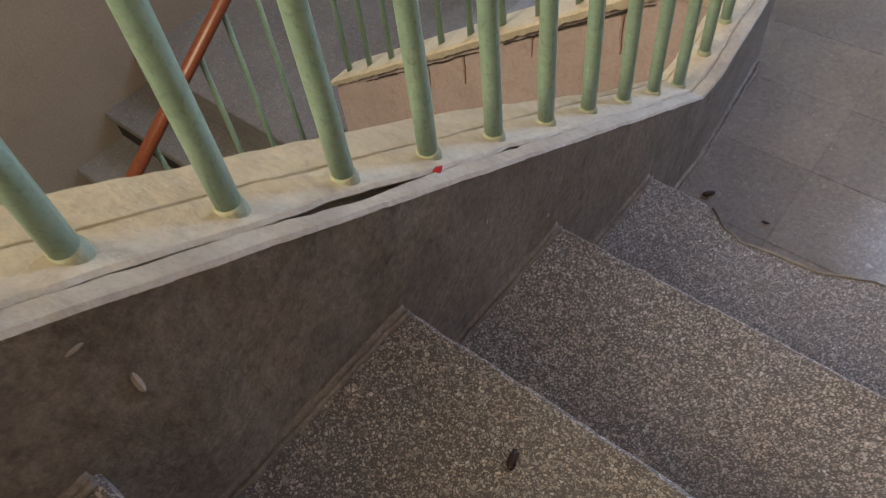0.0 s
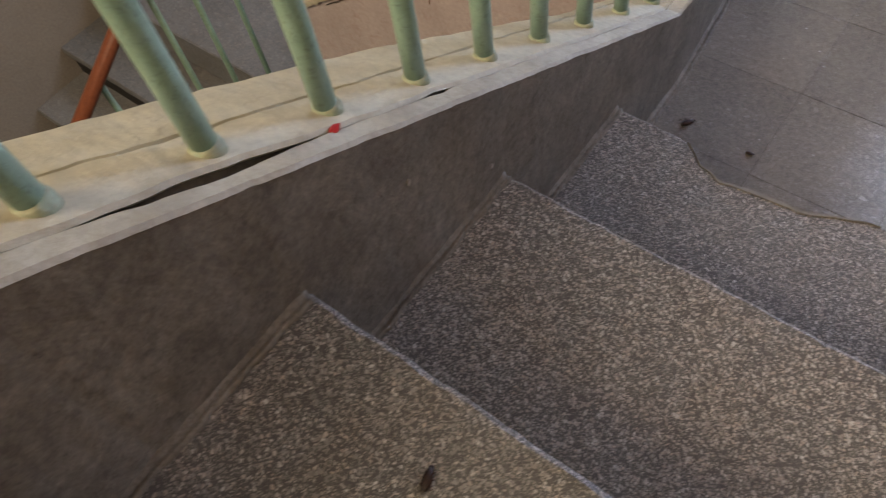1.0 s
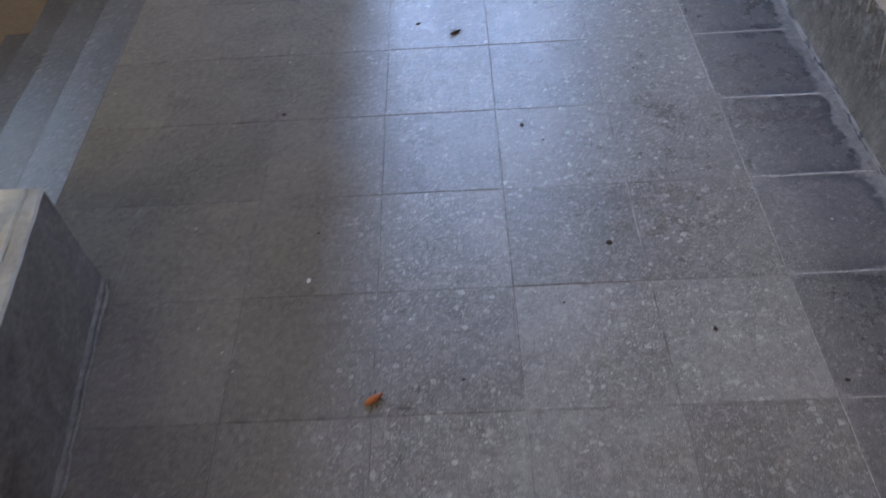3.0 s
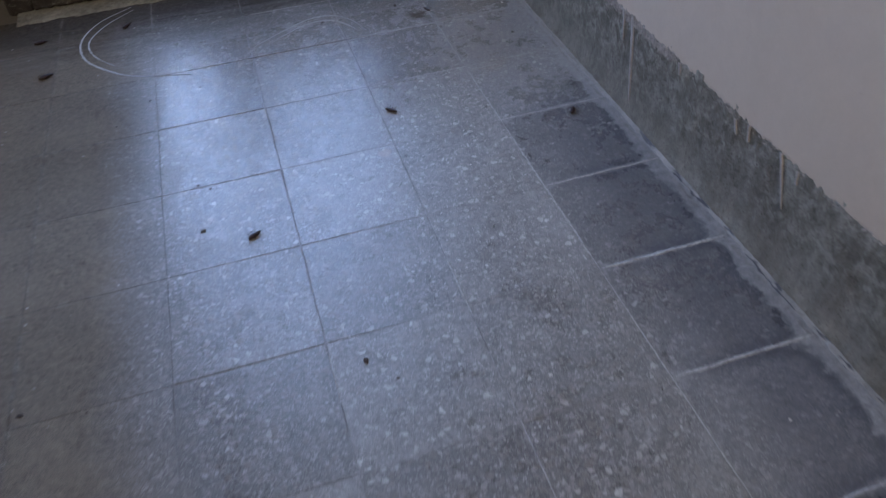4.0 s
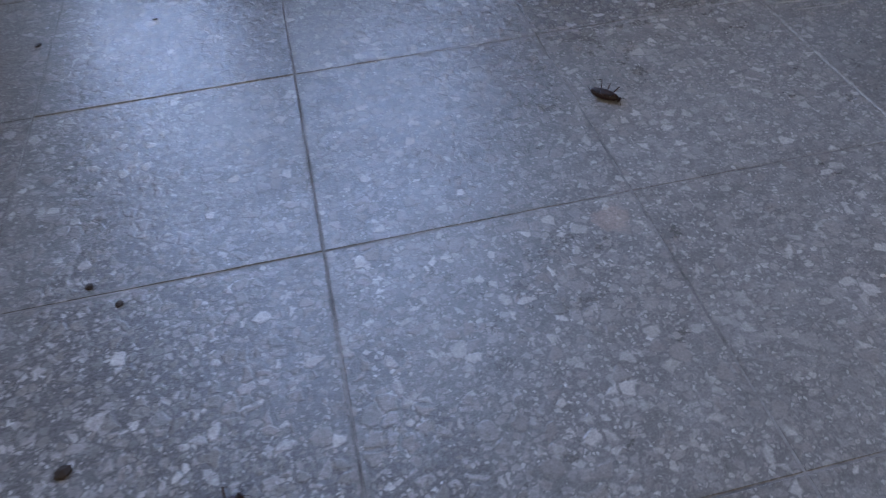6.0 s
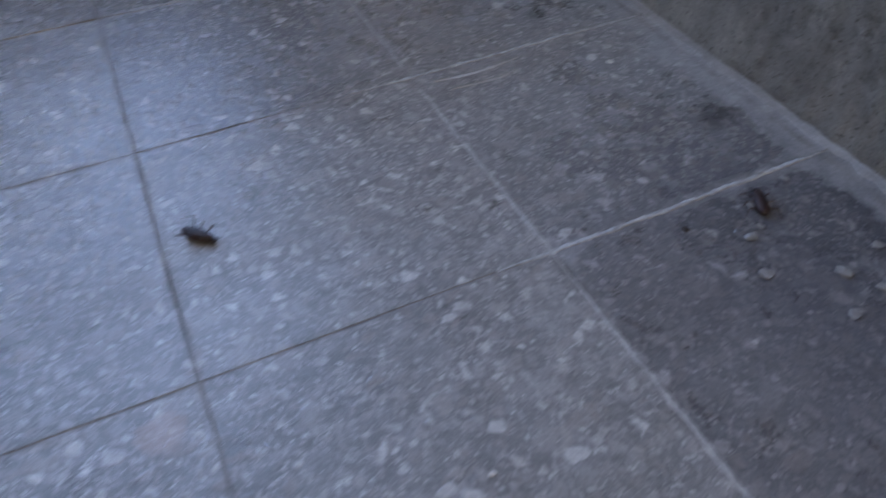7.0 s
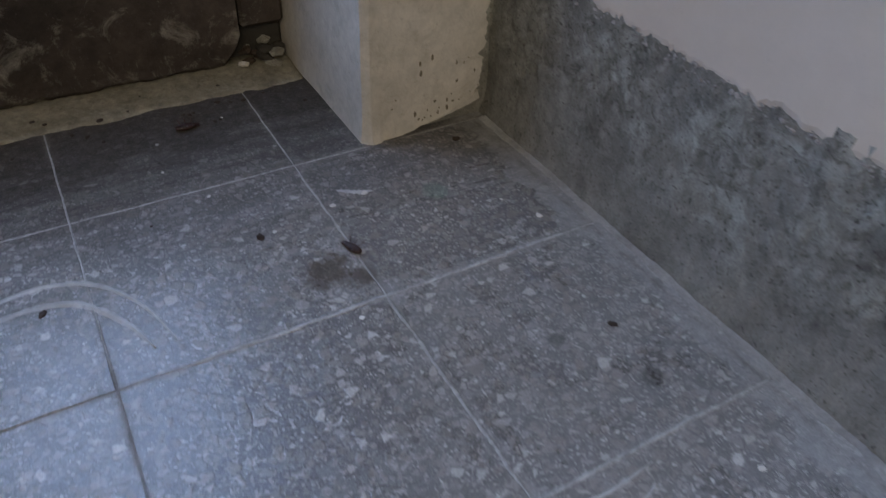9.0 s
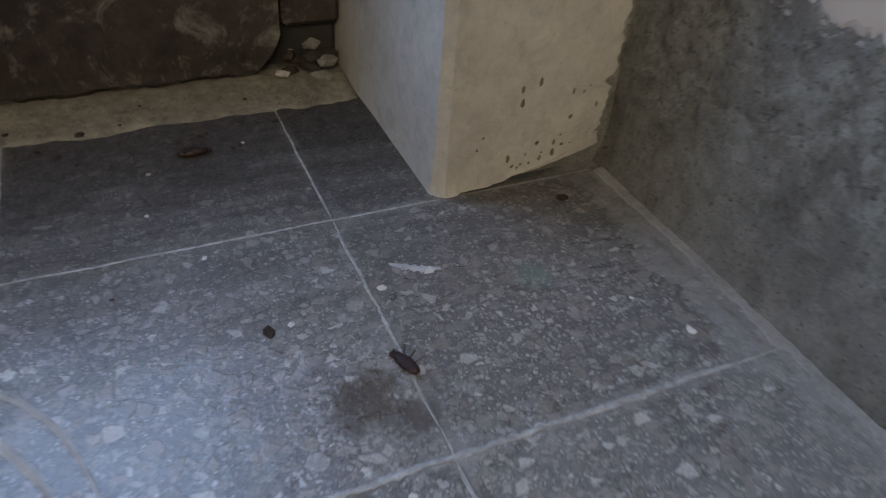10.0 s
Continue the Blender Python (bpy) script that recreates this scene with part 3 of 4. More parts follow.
for args in ((-0.036, 0.172, 0.024, 0.0049, -0.024), (-0.006, 0.172, 0.118, 0.0034, -0.006), (-0.186, 0.166, 0.148, 0.004, -0.004),
             (-0.335, 0.16, 0.14, 0.003, -0.01), (-0.435, 0.17, 0.10, 0.0025, -0.03), (-0.365, 0.168, 0.145, 0.003, -0.006), (-0.47, 0.166, 0.148, 0.003, -0.004)):
    drip(*args)


def pier():
    """The plaster coat of the pier between door and stair wall: its foot and its edge at the skirting are broken."""
    zs = [0.0025 * k for k in range(100)] + [0.3, 0.5, 1.0, 2.06]
    x0, x1, y0, y1 = 0.076, 0.206, 0.603, 0.93
    rings = []
    for z in zs:
        ring = []
        worn = 0.007 * math.exp(-z / 0.012)
        rag = 0.004 * nz(z * 40, 4) + 0.005 * nz(z * 150, 6) - 0.006 * max(0.0, nz(z * 75, 9) - 0.15) * 3 + 0.04 * min(z, 0.25)
        for i in range(9):
            y = y1 + (y0 + 0.005 - y1) * i / 8
            ring.append((x0 - worn * 0.3 + 0.0012 * nz(y * 20, z * 20), y, z))
        m = 30
        for i in range(m + 1):
            u = i / m
            x = x0 + 0.003 + (x1 + rag - x0 - 0.003) * u
            foot = 0.032 * u ** 2.2 + 0.003 * nz(x * 90, 3)
            zz = max(z, foot * math.exp(-z / 0.05)) if z < 0.08 else z
            d = 0.003 if i == 0 else 0.0
            ring.append((x, y0 + d - worn * (0.6 if i < 4 else 0.2) + 0.0012 * nz(x * 40, z * 30, 2), zz))
        ring.append((x1 + rag - 0.004, y0 + 0.02, max(z, 0.03) if z < 0.08 else z))
        ring.append((x1 - 0.01, y1, z))
        rings.append(ring)
    return loft(rings)


tagged(mesh_ob("door_pier", pier(), PIER), "cream painted plaster pier with chipped foot beside the door", "pier", kind="structure")
tagged(mesh_ob("pier_core", box(0.09, WALL_X + 0.03, 0.612, 0.925, -0.01, 2.06), SKIRT), "grey masonry core behind the broken plaster", "pier", kind="structure")


def threshold():
    n, rows = 160, []
    for i in range(n + 1):
        x = -0.9 + (0.072 + 0.9) * i / n
        f = 0.752 + 0.012 * nz(x * 18, 2) + 0.005 * nz(x * 70, 1)
        h = 0.004 + 0.0012 * nz(x * 25, 4)
        rows.append([(x, f, -0.002), (x, f + 0.012, h * 0.55), (x, f + 0.03, h * 0.9), (x, FAR_Y - 0.012, h + 0.002), (x, FAR_Y + 0.07, h + 0.002), (x, FAR_Y + 0.07, -0.002)])
    return loft(rows)


tagged(smooth(mesh_ob("threshold", threshold(), THRESH)), "ochre cement threshold with dirt under the dark door", "threshold", kind="structure")


def door_panel(x0, x1, top):
    n, rows = 110, []
    for i in range(n + 1):
        x = x0 + (x1 - x0) * i / n
        y = FAR_Y + 0.0015 * nz(x * 8, 1)
        b = 0.007 + 0.003 * nz(x * 30, 3) + 0.003 * nz(x * 90, 1)
        if x > -0.005:
            b += 0.03 * ((x + 0.005) / 0.025) ** 2
        rot = 0.0035 * nz(x * 60, 8)
        rows.append([(x, y + 0.004, b), (x, y + rot, b + 0.005), (x, y + rot * 0.7 + 0.001, b + 0.013), (x, y + 0.0012 * nz(x * 30, 5), 0.05), (x, y, 0.12), (x, y, top - 0.02), (x, y + 0.004, top), (x, y + 0.04, top), (x, y + 0.04, b)])
    return loft(rows)


def door():
    d = tagged(new("door_1"), "dark brown door with worn rotten wooden panels and glazed top", "door", kind="structure")
    for x0, x1, low in ((-0.86, -0.46, 0.2), (-0.456, 0.02, 0.3)):
        part("door_panel", door_panel(x0, x1, low), DOORW, d)
        part("glazing_bar", box(x0, x0 + 0.04, FAR_Y, FAR_Y + 0.04, low + 0.001, 2.0, 0.004), DOORW, d)
        part("glazing_bar", box(x1 - 0.04, x1, FAR_Y, FAR_Y + 0.04, low + 0.001, 2.0, 0.004), DOORW, d)
        part("glazing_bar", box(x0 + 0.041, x1 - 0.041, FAR_Y, FAR_Y + 0.04, 1.92, 2.0, 0.004), DOORW, d)
        g = part("pane", box(x0 + 0.041, x1 - 0.041, FAR_Y + 0.018, FAR_Y + 0.022, low + 0.001, 1.919), GLASS, d)
        g.visible_shadow = False
    part("door_frame", box(0.024, 0.074, FAR_Y + 0.006, FAR_Y + 0.1, 0.045, 2.05, 0.004), DOORW, d)
    part("door_frame", box(-0.92, -0.864, FAR_Y + 0.006, FAR_Y + 0.1, 0.0, 2.05, 0.004), DOORW, d)
    part("door_frame", box(-0.92, 0.074, FAR_Y + 0.006, FAR_Y + 0.1, 2.005, 2.06, 0.004), DOORW, d)
    # dark boxes added to keep outdoor light out of the gap at the door
    part("gap_plug", box(-0.02, 0.075, FAR_Y + 0.022, FAR_Y + 0.1, -0.001, 0.044, 0.004), CRUMB, d, "dark box added to close the gap under the door frame")
    tagged(mesh_ob("sky_block", box(-0.92, 0.074, FAR_Y + 0.104, 1.2, -0.16, 0.17, 0.004), CRUMB), "dark box added behind the door to block the sky", "sill", kind="structure")


door()

# ---- our flight: steps, string wall, balustrade ----
stair = tagged(new("staircase"), "worn speckled terrazzo steps of the upper flight", "stairs", kind="structure")


def bite(x):
    """How far the lowest nosing is broken back."""
    d = lerp_path([(-1.0, 0.0), (-0.885, 0.002), (-0.868, 0.008), (-0.842, 0.03), (-0.806, 0.042), (-0.762, 0.033), (-0.73, 0.032),
                   (-0.695, 0.03), (-0.634, 0.006), (-0.569, -0.004), (0.3, -0.014)], x)
    return d + (0.003 * nz(x * 60, 2) if -0.88 < x < -0.62 else 0.0)


def step_mesh(k):
    z, y = RISE * (k + 1), N0 - TREAD * k
    back = y - TREAD - 0.045
    n, rows = 150, []
    for i in range(n + 1):
        x = IN_X - 0.01 + (SKIRT_X + 0.02 - IN_X + 0.01) * i / n
        e = y - (bite(x) if k == 0 else 0.0)
        wear = 0.0025 * nz(x * 9, k) + 0.0016 * nz(x * 40, k) - 0.0022 * max(0.0, nz(x * 75, k * 3) - 0.15) * 3
        r = 0.005 + 0.002 * nz(x * 25, k + 5)
        e += wear
        low = z - RISE
        rows.append([(x, back, z), (x, y - 0.16, z), (x, e - 0.05, z - 0.0005), (x, e - r, z - 0.0007), (x, e - r * 0.3, z - r * 0.5 - 0.0007), (x, e, z - r - 0.001),
                     (x, e - 0.001, z - 0.034), (x, y - 0.022 - max(0.0, y - 0.012 - e), z - 0.040), (x, y - 0.024 - max(0.0, y - 0.012 - e), low + 0.001), (x, back, low + 0.001)])
    return loft(rows)


for k in range(9):
    ob = part("step", step_mesh(k), STEP, stair, "speckled terrazzo step with worn nosing" if k else "speckled terrazzo step with broken nosing")


def tread_fillet(k):
    """The thin cement ridge between a tread and the string wall."""
    z, y = RISE * (k + 1), N0 - TREAD * k
    n, rows = 50, []
    for i in range(n + 1):
        yy = y - 0.004 - (TREAD - 0.03) * i / n
        w = 0.0095 + 0.003 * nz(yy * 30, k) + 0.0025 * nz(yy * 90, k)
        h = 0.018 + 0.005 * nz(yy * 25, k, 3)
        rows.append([(IN_X - 0.004, yy, z - 0.002), (IN_X + w, yy, z - 0.002), (IN_X + w * 0.9, yy, z + 0.005), (IN_X + w * 0.65, yy, z + 0.0055), (IN_X + w * 0.45, yy, z + 0.0015), (IN_X + 0.002, yy, z + 0.003), (IN_X - 0.004, yy, z + h)])
    return loft(rows)


for k in range(5):
    smooth(part("cement_ridge", tread_fillet(k), RIDGE, stair))
# remains of pale cement round the broken nosing


def patch_mesh():
    rows, n = [], 40
    for i in range(n + 1):
        x = -0.875 + (0.265) * i / n
        e = N0 - bite(x)
        w = 0.006 * math.sin(math.pi * i / n) * (1 + 0.6 * nz(x * 50, 1)) + 0.001
        rows.append([(x, e - w, RISE + 0.0005), (x, e - 0.002, RISE + 0.0010), (x, e + 0.0008, RISE - 0.003), (x, e + 0.0006, RISE - 0.02), (x, e - 0.004, RISE - 0.02), (x, e - w, RISE - 0.004)])
    return loft(rows)


part("cement_patch", patch_mesh(), PATCH, stair, "pale cement on the broken step edge")

PAR_Y1 = -0.752


def bend(y):
    """The wall leans away from the flight along the landing."""
    return -0.1 * max(0.0, y + 1.08)


def taper(y):
    """The top narrows towards the landing."""
    k = max(0.0, min(1.0, (y + 1.72) / 0.42))
    return 0.036 * k * k * (3 - 2 * k)


def string_wall():
    n, rows = 320, []
    for i in range(n + 1):
        y = -4.4 + (PAR_Y1 + 4.4) * i / n
        z = top_z(y) - 0.004
        w = 0.0012 * nz(y * 18, 3)
        zb = -0.45 + max(0.0, -1.3 - y) * 0.56
        o, c = OUT_X + 0.006 + bend(y) + taper(y), IN_X + w + bend(y)
        rows.append([(o, y, zb), (c, y, zb), (c + 0.0015 * nz(y * 30, 2), y, zb * 0.6 + z * 0.4), (c + 0.001 * nz(y * 60, 9), y, zb * 0.3 + z * 0.7), (c, y, z), (c - 0.010, y, z), (c - 0.017, y, z - 0.022), (c - 0.029, y, z - 0.022), (c - 0.036, y, z), (o, y, z)])
    return loft(rows)


balwall = tagged(new("string_wall"), "grey painted string wall with cracked cream top", "parapet", kind="structure")
part("body", string_wall(), STRING, balwall)


def foot_ridge():
    n, rws = 160, []
    for i in range(n + 1):
        y = -1.30 + (PAR_Y1 + 1.30) * i / n
        c = IN_X + bend(y)
        w = 0.012 + 0.004 * nz(y * 22, 7) + 0.003 * nz(y * 80, 7)
        h = 0.02 + 0.005 * nz(y * 25, 9)
        rws.append([(c - 0.004, y, -0.002), (c + w, y, -0.002), (c + w * 0.9, y, 0.005), (c + w * 0.65, y, 0.0055), (c + w * 0.45, y, 0.0015), (c + 0.002, y, 0.003), (c - 0.004, y, h)])
    return loft(rws)


smooth(part("cement_ridge", foot_ridge(), RIDGE, balwall, "rough cement ridge along the foot of the wall"))


def cap_strip(xa, xb, jag_a, jag_b, h, y0=-4.4, y1=PAR_Y1, seed=0):
    """One of the painted strips of the wall's top; its edges wander."""
    n, rows = 620, []
    for i in range(n + 1):
        y = y0 + (y1 - y0) * i / n
        z = top_z(y) + 0.0016 * nz(y * 12, seed)
        a, b = xa + jag_a(y) + bend(y), xb + jag_b(y) + bend(y)
        rows.append([(a, y, z - 0.007), (b - 0.003, y, z - 0.007), (b, y, z + h - 0.004), (b - 0.003, y, z + h), (a + 0.003, y, z + h + 0.001 * nz(y * 40, seed + 1)), (a, y, z + h - 0.003)])
    return loft(rows)


def crack(y):
    """Width of the crack between the two strips."""
    w = 0.0002 + 0.0025 * max(0.0, nz(y * 11, 21) - 0.1)
    w += 0.011 * math.exp(-((y + 1.88) / 0.055) ** 2) + 0.006 * math.exp(-((y + 1.66) / 0.012) ** 2) + 0.0012 * math.exp(-((y + 2.05) / 0.04) ** 2)
    return w + 0.001 * nz(y * 80, 22)


def crack_line(y):
    return 0.0035 * nz(y * 7, 31) + 0.002 * nz(y * 35, 32)


part("edge_strip", cap_strip(-1.011, IN_X + 0.001, lambda y: crack_line(y) + 0.5 * max(0, crack(y)), lambda y: 0.0012 * nz(y * 28, 6) + 0.001 * nz(y * 90, 6), 0.0, seed=1), CREAM_EDGE, balwall)
part("top_strip", cap_strip(-1.062, -1.011, lambda y: 0.004 * nz(y * 9, 14) + 0.002 * nz(y * 50, 2), lambda y: crack_line(y) - 0.5 * max(0, crack(y)), 0.0012, seed=2), CREAM, balwall)
part("outer_strip", cap_strip(OUT_X, -1.0625, lambda y: taper(y) + 0.004 * nz(y * 10, 41) + 0.002 * nz(y * 45, 42), lambda y: 0.004 * nz(y * 9, 14) + 0.002 * nz(y * 50, 2) + 0.003, 0.0015, seed=3), CREAM, balwall)

BAL_X = -1.036


def smear(y, z, w, h, lean):
    n, rws = 16, []
    for i in range(n + 1):
        k = i / n
        c = y + lean * (k - 0.5)
        ww = w * (0.35 + 0.65 * math.sin(math.pi * k) ** 0.5) * (1 + 0.25 * nz(k * 9, y * 40))
        zz = z + h * (k - 0.5)
        rws.append([(IN_X + 0.0012, c - ww, zz), (IN_X + 0.0018, c, zz), (IN_X + 0.0012, c + ww, zz), (IN_X - 0.004, c, zz)])
    return tagged(mesh_ob("paint_smear", loft(rws), DRIP), "dried smear of pale paint on the grey string wall", "paint smear", "paint smears")


smear(-2.098, 0.668, 0.0028, 0.022, 0.001)
smear(-2.111, 0.729, 0.006, 0.0025, 0.0)
smear(-1.62, 0.36, 0.003, 0.006, 0.0)
smear(-1.74, 0.47, 0.002, 0.008, 0.001)


def baluster(y, top):
    z = top_z(y)
    b = tagged(new("baluster"), "green painted steel baluster with chipped enamel", "baluster", "balusters of the upper flight")
    b.location = (BAL_X + bend(y), y, z)
    seg = [(0.0008 * nz(k * 0.7, y * 9), 0.0008 * nz(k * 0.7, y * 7, 3), top * k / 10) for k in range(11)]
    smooth(part("bar", tube(seg, [0.0102 * (1 + 0.03 * nz(k, y)) for k in range(11)], 14), GREEN, b))
    smooth(part("collar", tube([(0, 0, -0.008), (0, 0, 0.003), (0, 0, 0.007), (0, 0, 0.010)], [0.0132, 0.0128, 0.0117, 0.0102], 14), RUST, b, "rusty paint blob at the foot"))
    return b


for i in range(32):
    yy = -2.074 + 0.1037 * (i - 18)
    if yy < PAR_Y1 - 0.05:
        baluster(yy, 0.78)


def handrail(points, label):
    pts = [Vector(p) for p in points]
    rings = []
    for i, p in enumerate(pts):
        d = (pts[min(i + 1, len(pts) - 1)] - pts[max(i - 1, 0)]).normalized()
        side = Vector((0, 0, 1)).cross(d).normalized()
        up = d.cross(side)
        ring = []
        for k in range(14):
            a = 2 * math.pi * k / 14
            ring.append(p + side * 0.027 * math.cos(a) + up * 0.022 * math.sin(a) * (1.0 if math.sin(a) > 0 else 0.7))
        rings.append(ring)
    return tagged(smooth(mesh_ob("handrail", loft(rings), WOOD)), label, "handrail")


handrail([(BAL_X, -3.95, top_z(-3.95) + 0.78), (BAL_X, -2.5, top_z(-2.5) + 0.78), (BAL_X, -1.3, top_z(-1.3) + 0.78), (BAL_X, -1.1, TOP0 + 0.785), (BAL_X + bend(-0.84), -0.84, TOP0 + 0.78)],
         "red-brown varnished wooden handrail on green balusters")

# ---- the second flight, going down beyond the well ----
SLOPE2 = 0.66
PY0, PY1 = -0.875, -0.76


def top2(x):
    return TOP0 - max(0.0, -1.19 - x) * SLOPE2


well = tagged(new("well_parapet"), "pink parapet of the lower flight with white cracked top", "parapet", kind="structure")
rows = []
for i in range(121):
    x = -1.085 + (-2.37 + 1.085) * i / 120
    z = top2(x) - 0.03
    j = 0.002 * nz(x * 12, 5)
    rows.append([(x, PY0 + 0.012 + j, z - 0.75), (x, PY0 + 0.012 + j, z), (x, PY1, z), (x, PY1, z - 0.75)])
part("body", loft(rows), WELL_PINK, well)
rows = []
for i in range(241):
    x = -1.09 + (-2.38 + 1.09) * i / 240
    z = top2(x) + 0.002 * nz(x * 14, 2)
    low = z - 0.026 - 0.012 * max(0.0, nz(x * 9, 8)) - 0.006 * nz(x * 50, 8)
    f = PY0 + 0.006 * nz(x * 16, 1)
    rows.append([(x, f, low), (x, f - 0.004, z - 0.006), (x, f + 0.004, z), (x, PY1 + 0.01, z), (x, PY1 + 0.01, low)])
part("cap", loft(rows), CREAM, well)


def cap_crack(x0, x1, drop, seed):
    """The dark gap where the cap has come loose from the pink wall."""
    n, rws = 90, []
    for i in range(n + 1):
        x = x0 + (x1 - x0) * i / n
        z = top2(x) - drop + 0.006 * nz(x * 15, seed) + 0.003 * nz(x * 60, seed)
        w = 0.0035 * math.sin(math.pi * i / n) ** 0.5 * max(0.15, 0.8 + 1.2 * nz(x * 22, seed + 1)) + 0.0003
        f = PY0 + 0.0085
        rws.append([(x, f + 0.006, z - w), (x, f, z - w), (x, f, z + w), (x, f + 0.006, z + w)])
    return loft(rws)


def stain_run(x, length, w):
    rws = []
    for i in range(15):
        k = i / 14
        c = x + 0.004 * nz(k * 3, x * 30)
        ww = w * (1 - 0.7 * k) * (1 + 0.4 * nz(k * 9, x * 50))
        z = top2(x) - 0.045 - length * k
        rws.append([(c - ww, PY0 + 0.012, z), (c - ww, PY0 + 0.0085, z), (c + ww, PY0 + 0.0085, z), (c + ww, PY0 + 0.012, z)])
    return loft(rws)


part("crack", cap_crack(-1.22, -1.62, 0.043, 4), CRUMB, well, "dark crack under the loose cap")
part("crack", cap_crack(-1.7, -2.2, 0.046, 9), CRUMB, well, "dark crack under the loose cap")
for x, length, w in ((-1.29, 0.11, 0.004), (-1.34, 0.07, 0.003), (-1.47, 0.15, 0.004), (-1.53, 0.06, 0.003), (-1.76, 0.1, 0.004), (-1.9, 0.08, 0.003)):
    part("stain_run", stain_run(x, length, w), RUN, well, "brown run of rusty water on the pink wall")


def low_baluster(x, y, z, top, group):
    b = tagged(new("baluster"), "green painted steel baluster beside the lower flight", "baluster", group)
    b.location = (x, y, z)
    smooth(part("bar", tube([(0, 0, -0.02), (0, 0, top / 2), (0, 0, top)], 0.0102, 10), GREEN, b))
    return b


for i in range(11):
    x = -1.2 - 0.112 * i
    low_baluster(x, PY0 + 0.05, top2(x), 0.78, "balusters of the second flight")
handrail([(-1.13, PY0 + 0.05, TOP0 + 0.78), (-1.25, PY0 + 0.05, top2(-1.25) + 0.78), (-2.34, PY0 + 0.05, top2(-2.34) + 0.78)], "red-brown handrail of the second flight")

flight2 = tagged(new("second_flight"), "grey terrazzo steps going down from the landing", "stairs", kind="structure")


def plain_step(axis, a0, a1, b0, b1, z, thick=0.17):
    """A tread slab with a rounded nosing; axis x or y is the way it goes down (towards minus)."""
    n, rws = 24, []
    for i in range(n + 1):
        s = b0 + (b1 - b0) * i / n
        w = 0.003 * nz(s * 12, z) + 0.002 * nz(s * 40, z)
        e = a0 + w
        prof = [(a1, z), (e + 0.006, z), (e, z - 0.006), (e, z - 0.036), (e + 0.022, z - 0.042), (e + 0.022, z - thick), (a1, z - thick)]
        rws.append([(p, s, q) if axis == "x" else (s, p, q) for p, q in prof])
    return loft(rws)


for k in range(1, 7):
    part("step", plain_step("x", -1.13 - 0.255 * k, -1.13 - 0.255 * (k - 1) + 0.03, PY1 + 0.0, 0.975, -0.165 * k), STEP_LOW, flight2)
tagged(mesh_ob("landing", box(-3.9, -2.6, -0.90, 0.975, -1.26, -1.10), STEP_LOW), "grey terrazzo half landing below", "floor", kind="structure")
flight3 = tagged(new("third_flight"), "blue-grey terrazzo steps with dark risers", "stairs", kind="structure")
F3X0, F3X1 = -3.897, -2.45
for k in range(0, 8):
    y, z = -0.90 - 0.268 * k, -1.097 - 0.172 * k
    part("tread", plain_step("y", y, y + 0.30 if k else y + 0.05, F3X0, F3X1, z, 0.045), STEP_LOW, flight3)
    part("riser", box(F3X0, F3X1 - 0.01, y + 0.022, y + 0.06, z - 0.172, z - 0.046), RISER, flight3, "dark riser with its shade in the colour")
for k in range(9):
    y = -0.95 - 0.134 * k
    low_baluster(F3X1 - 0.10, y, -1.10 - 0.64 * (-0.90 - y) - 0.08, 1.06, "balusters of the third flight")
handrail([(F3X1 - 0.10, -0.55, 0.0), (F3X1 - 0.10, -0.8, -0.06), (F3X1 - 0.10, -0.98, -0.15), (F3X1 - 0.10, -2.2, -0.93)], "red-brown handrail of the third flight")

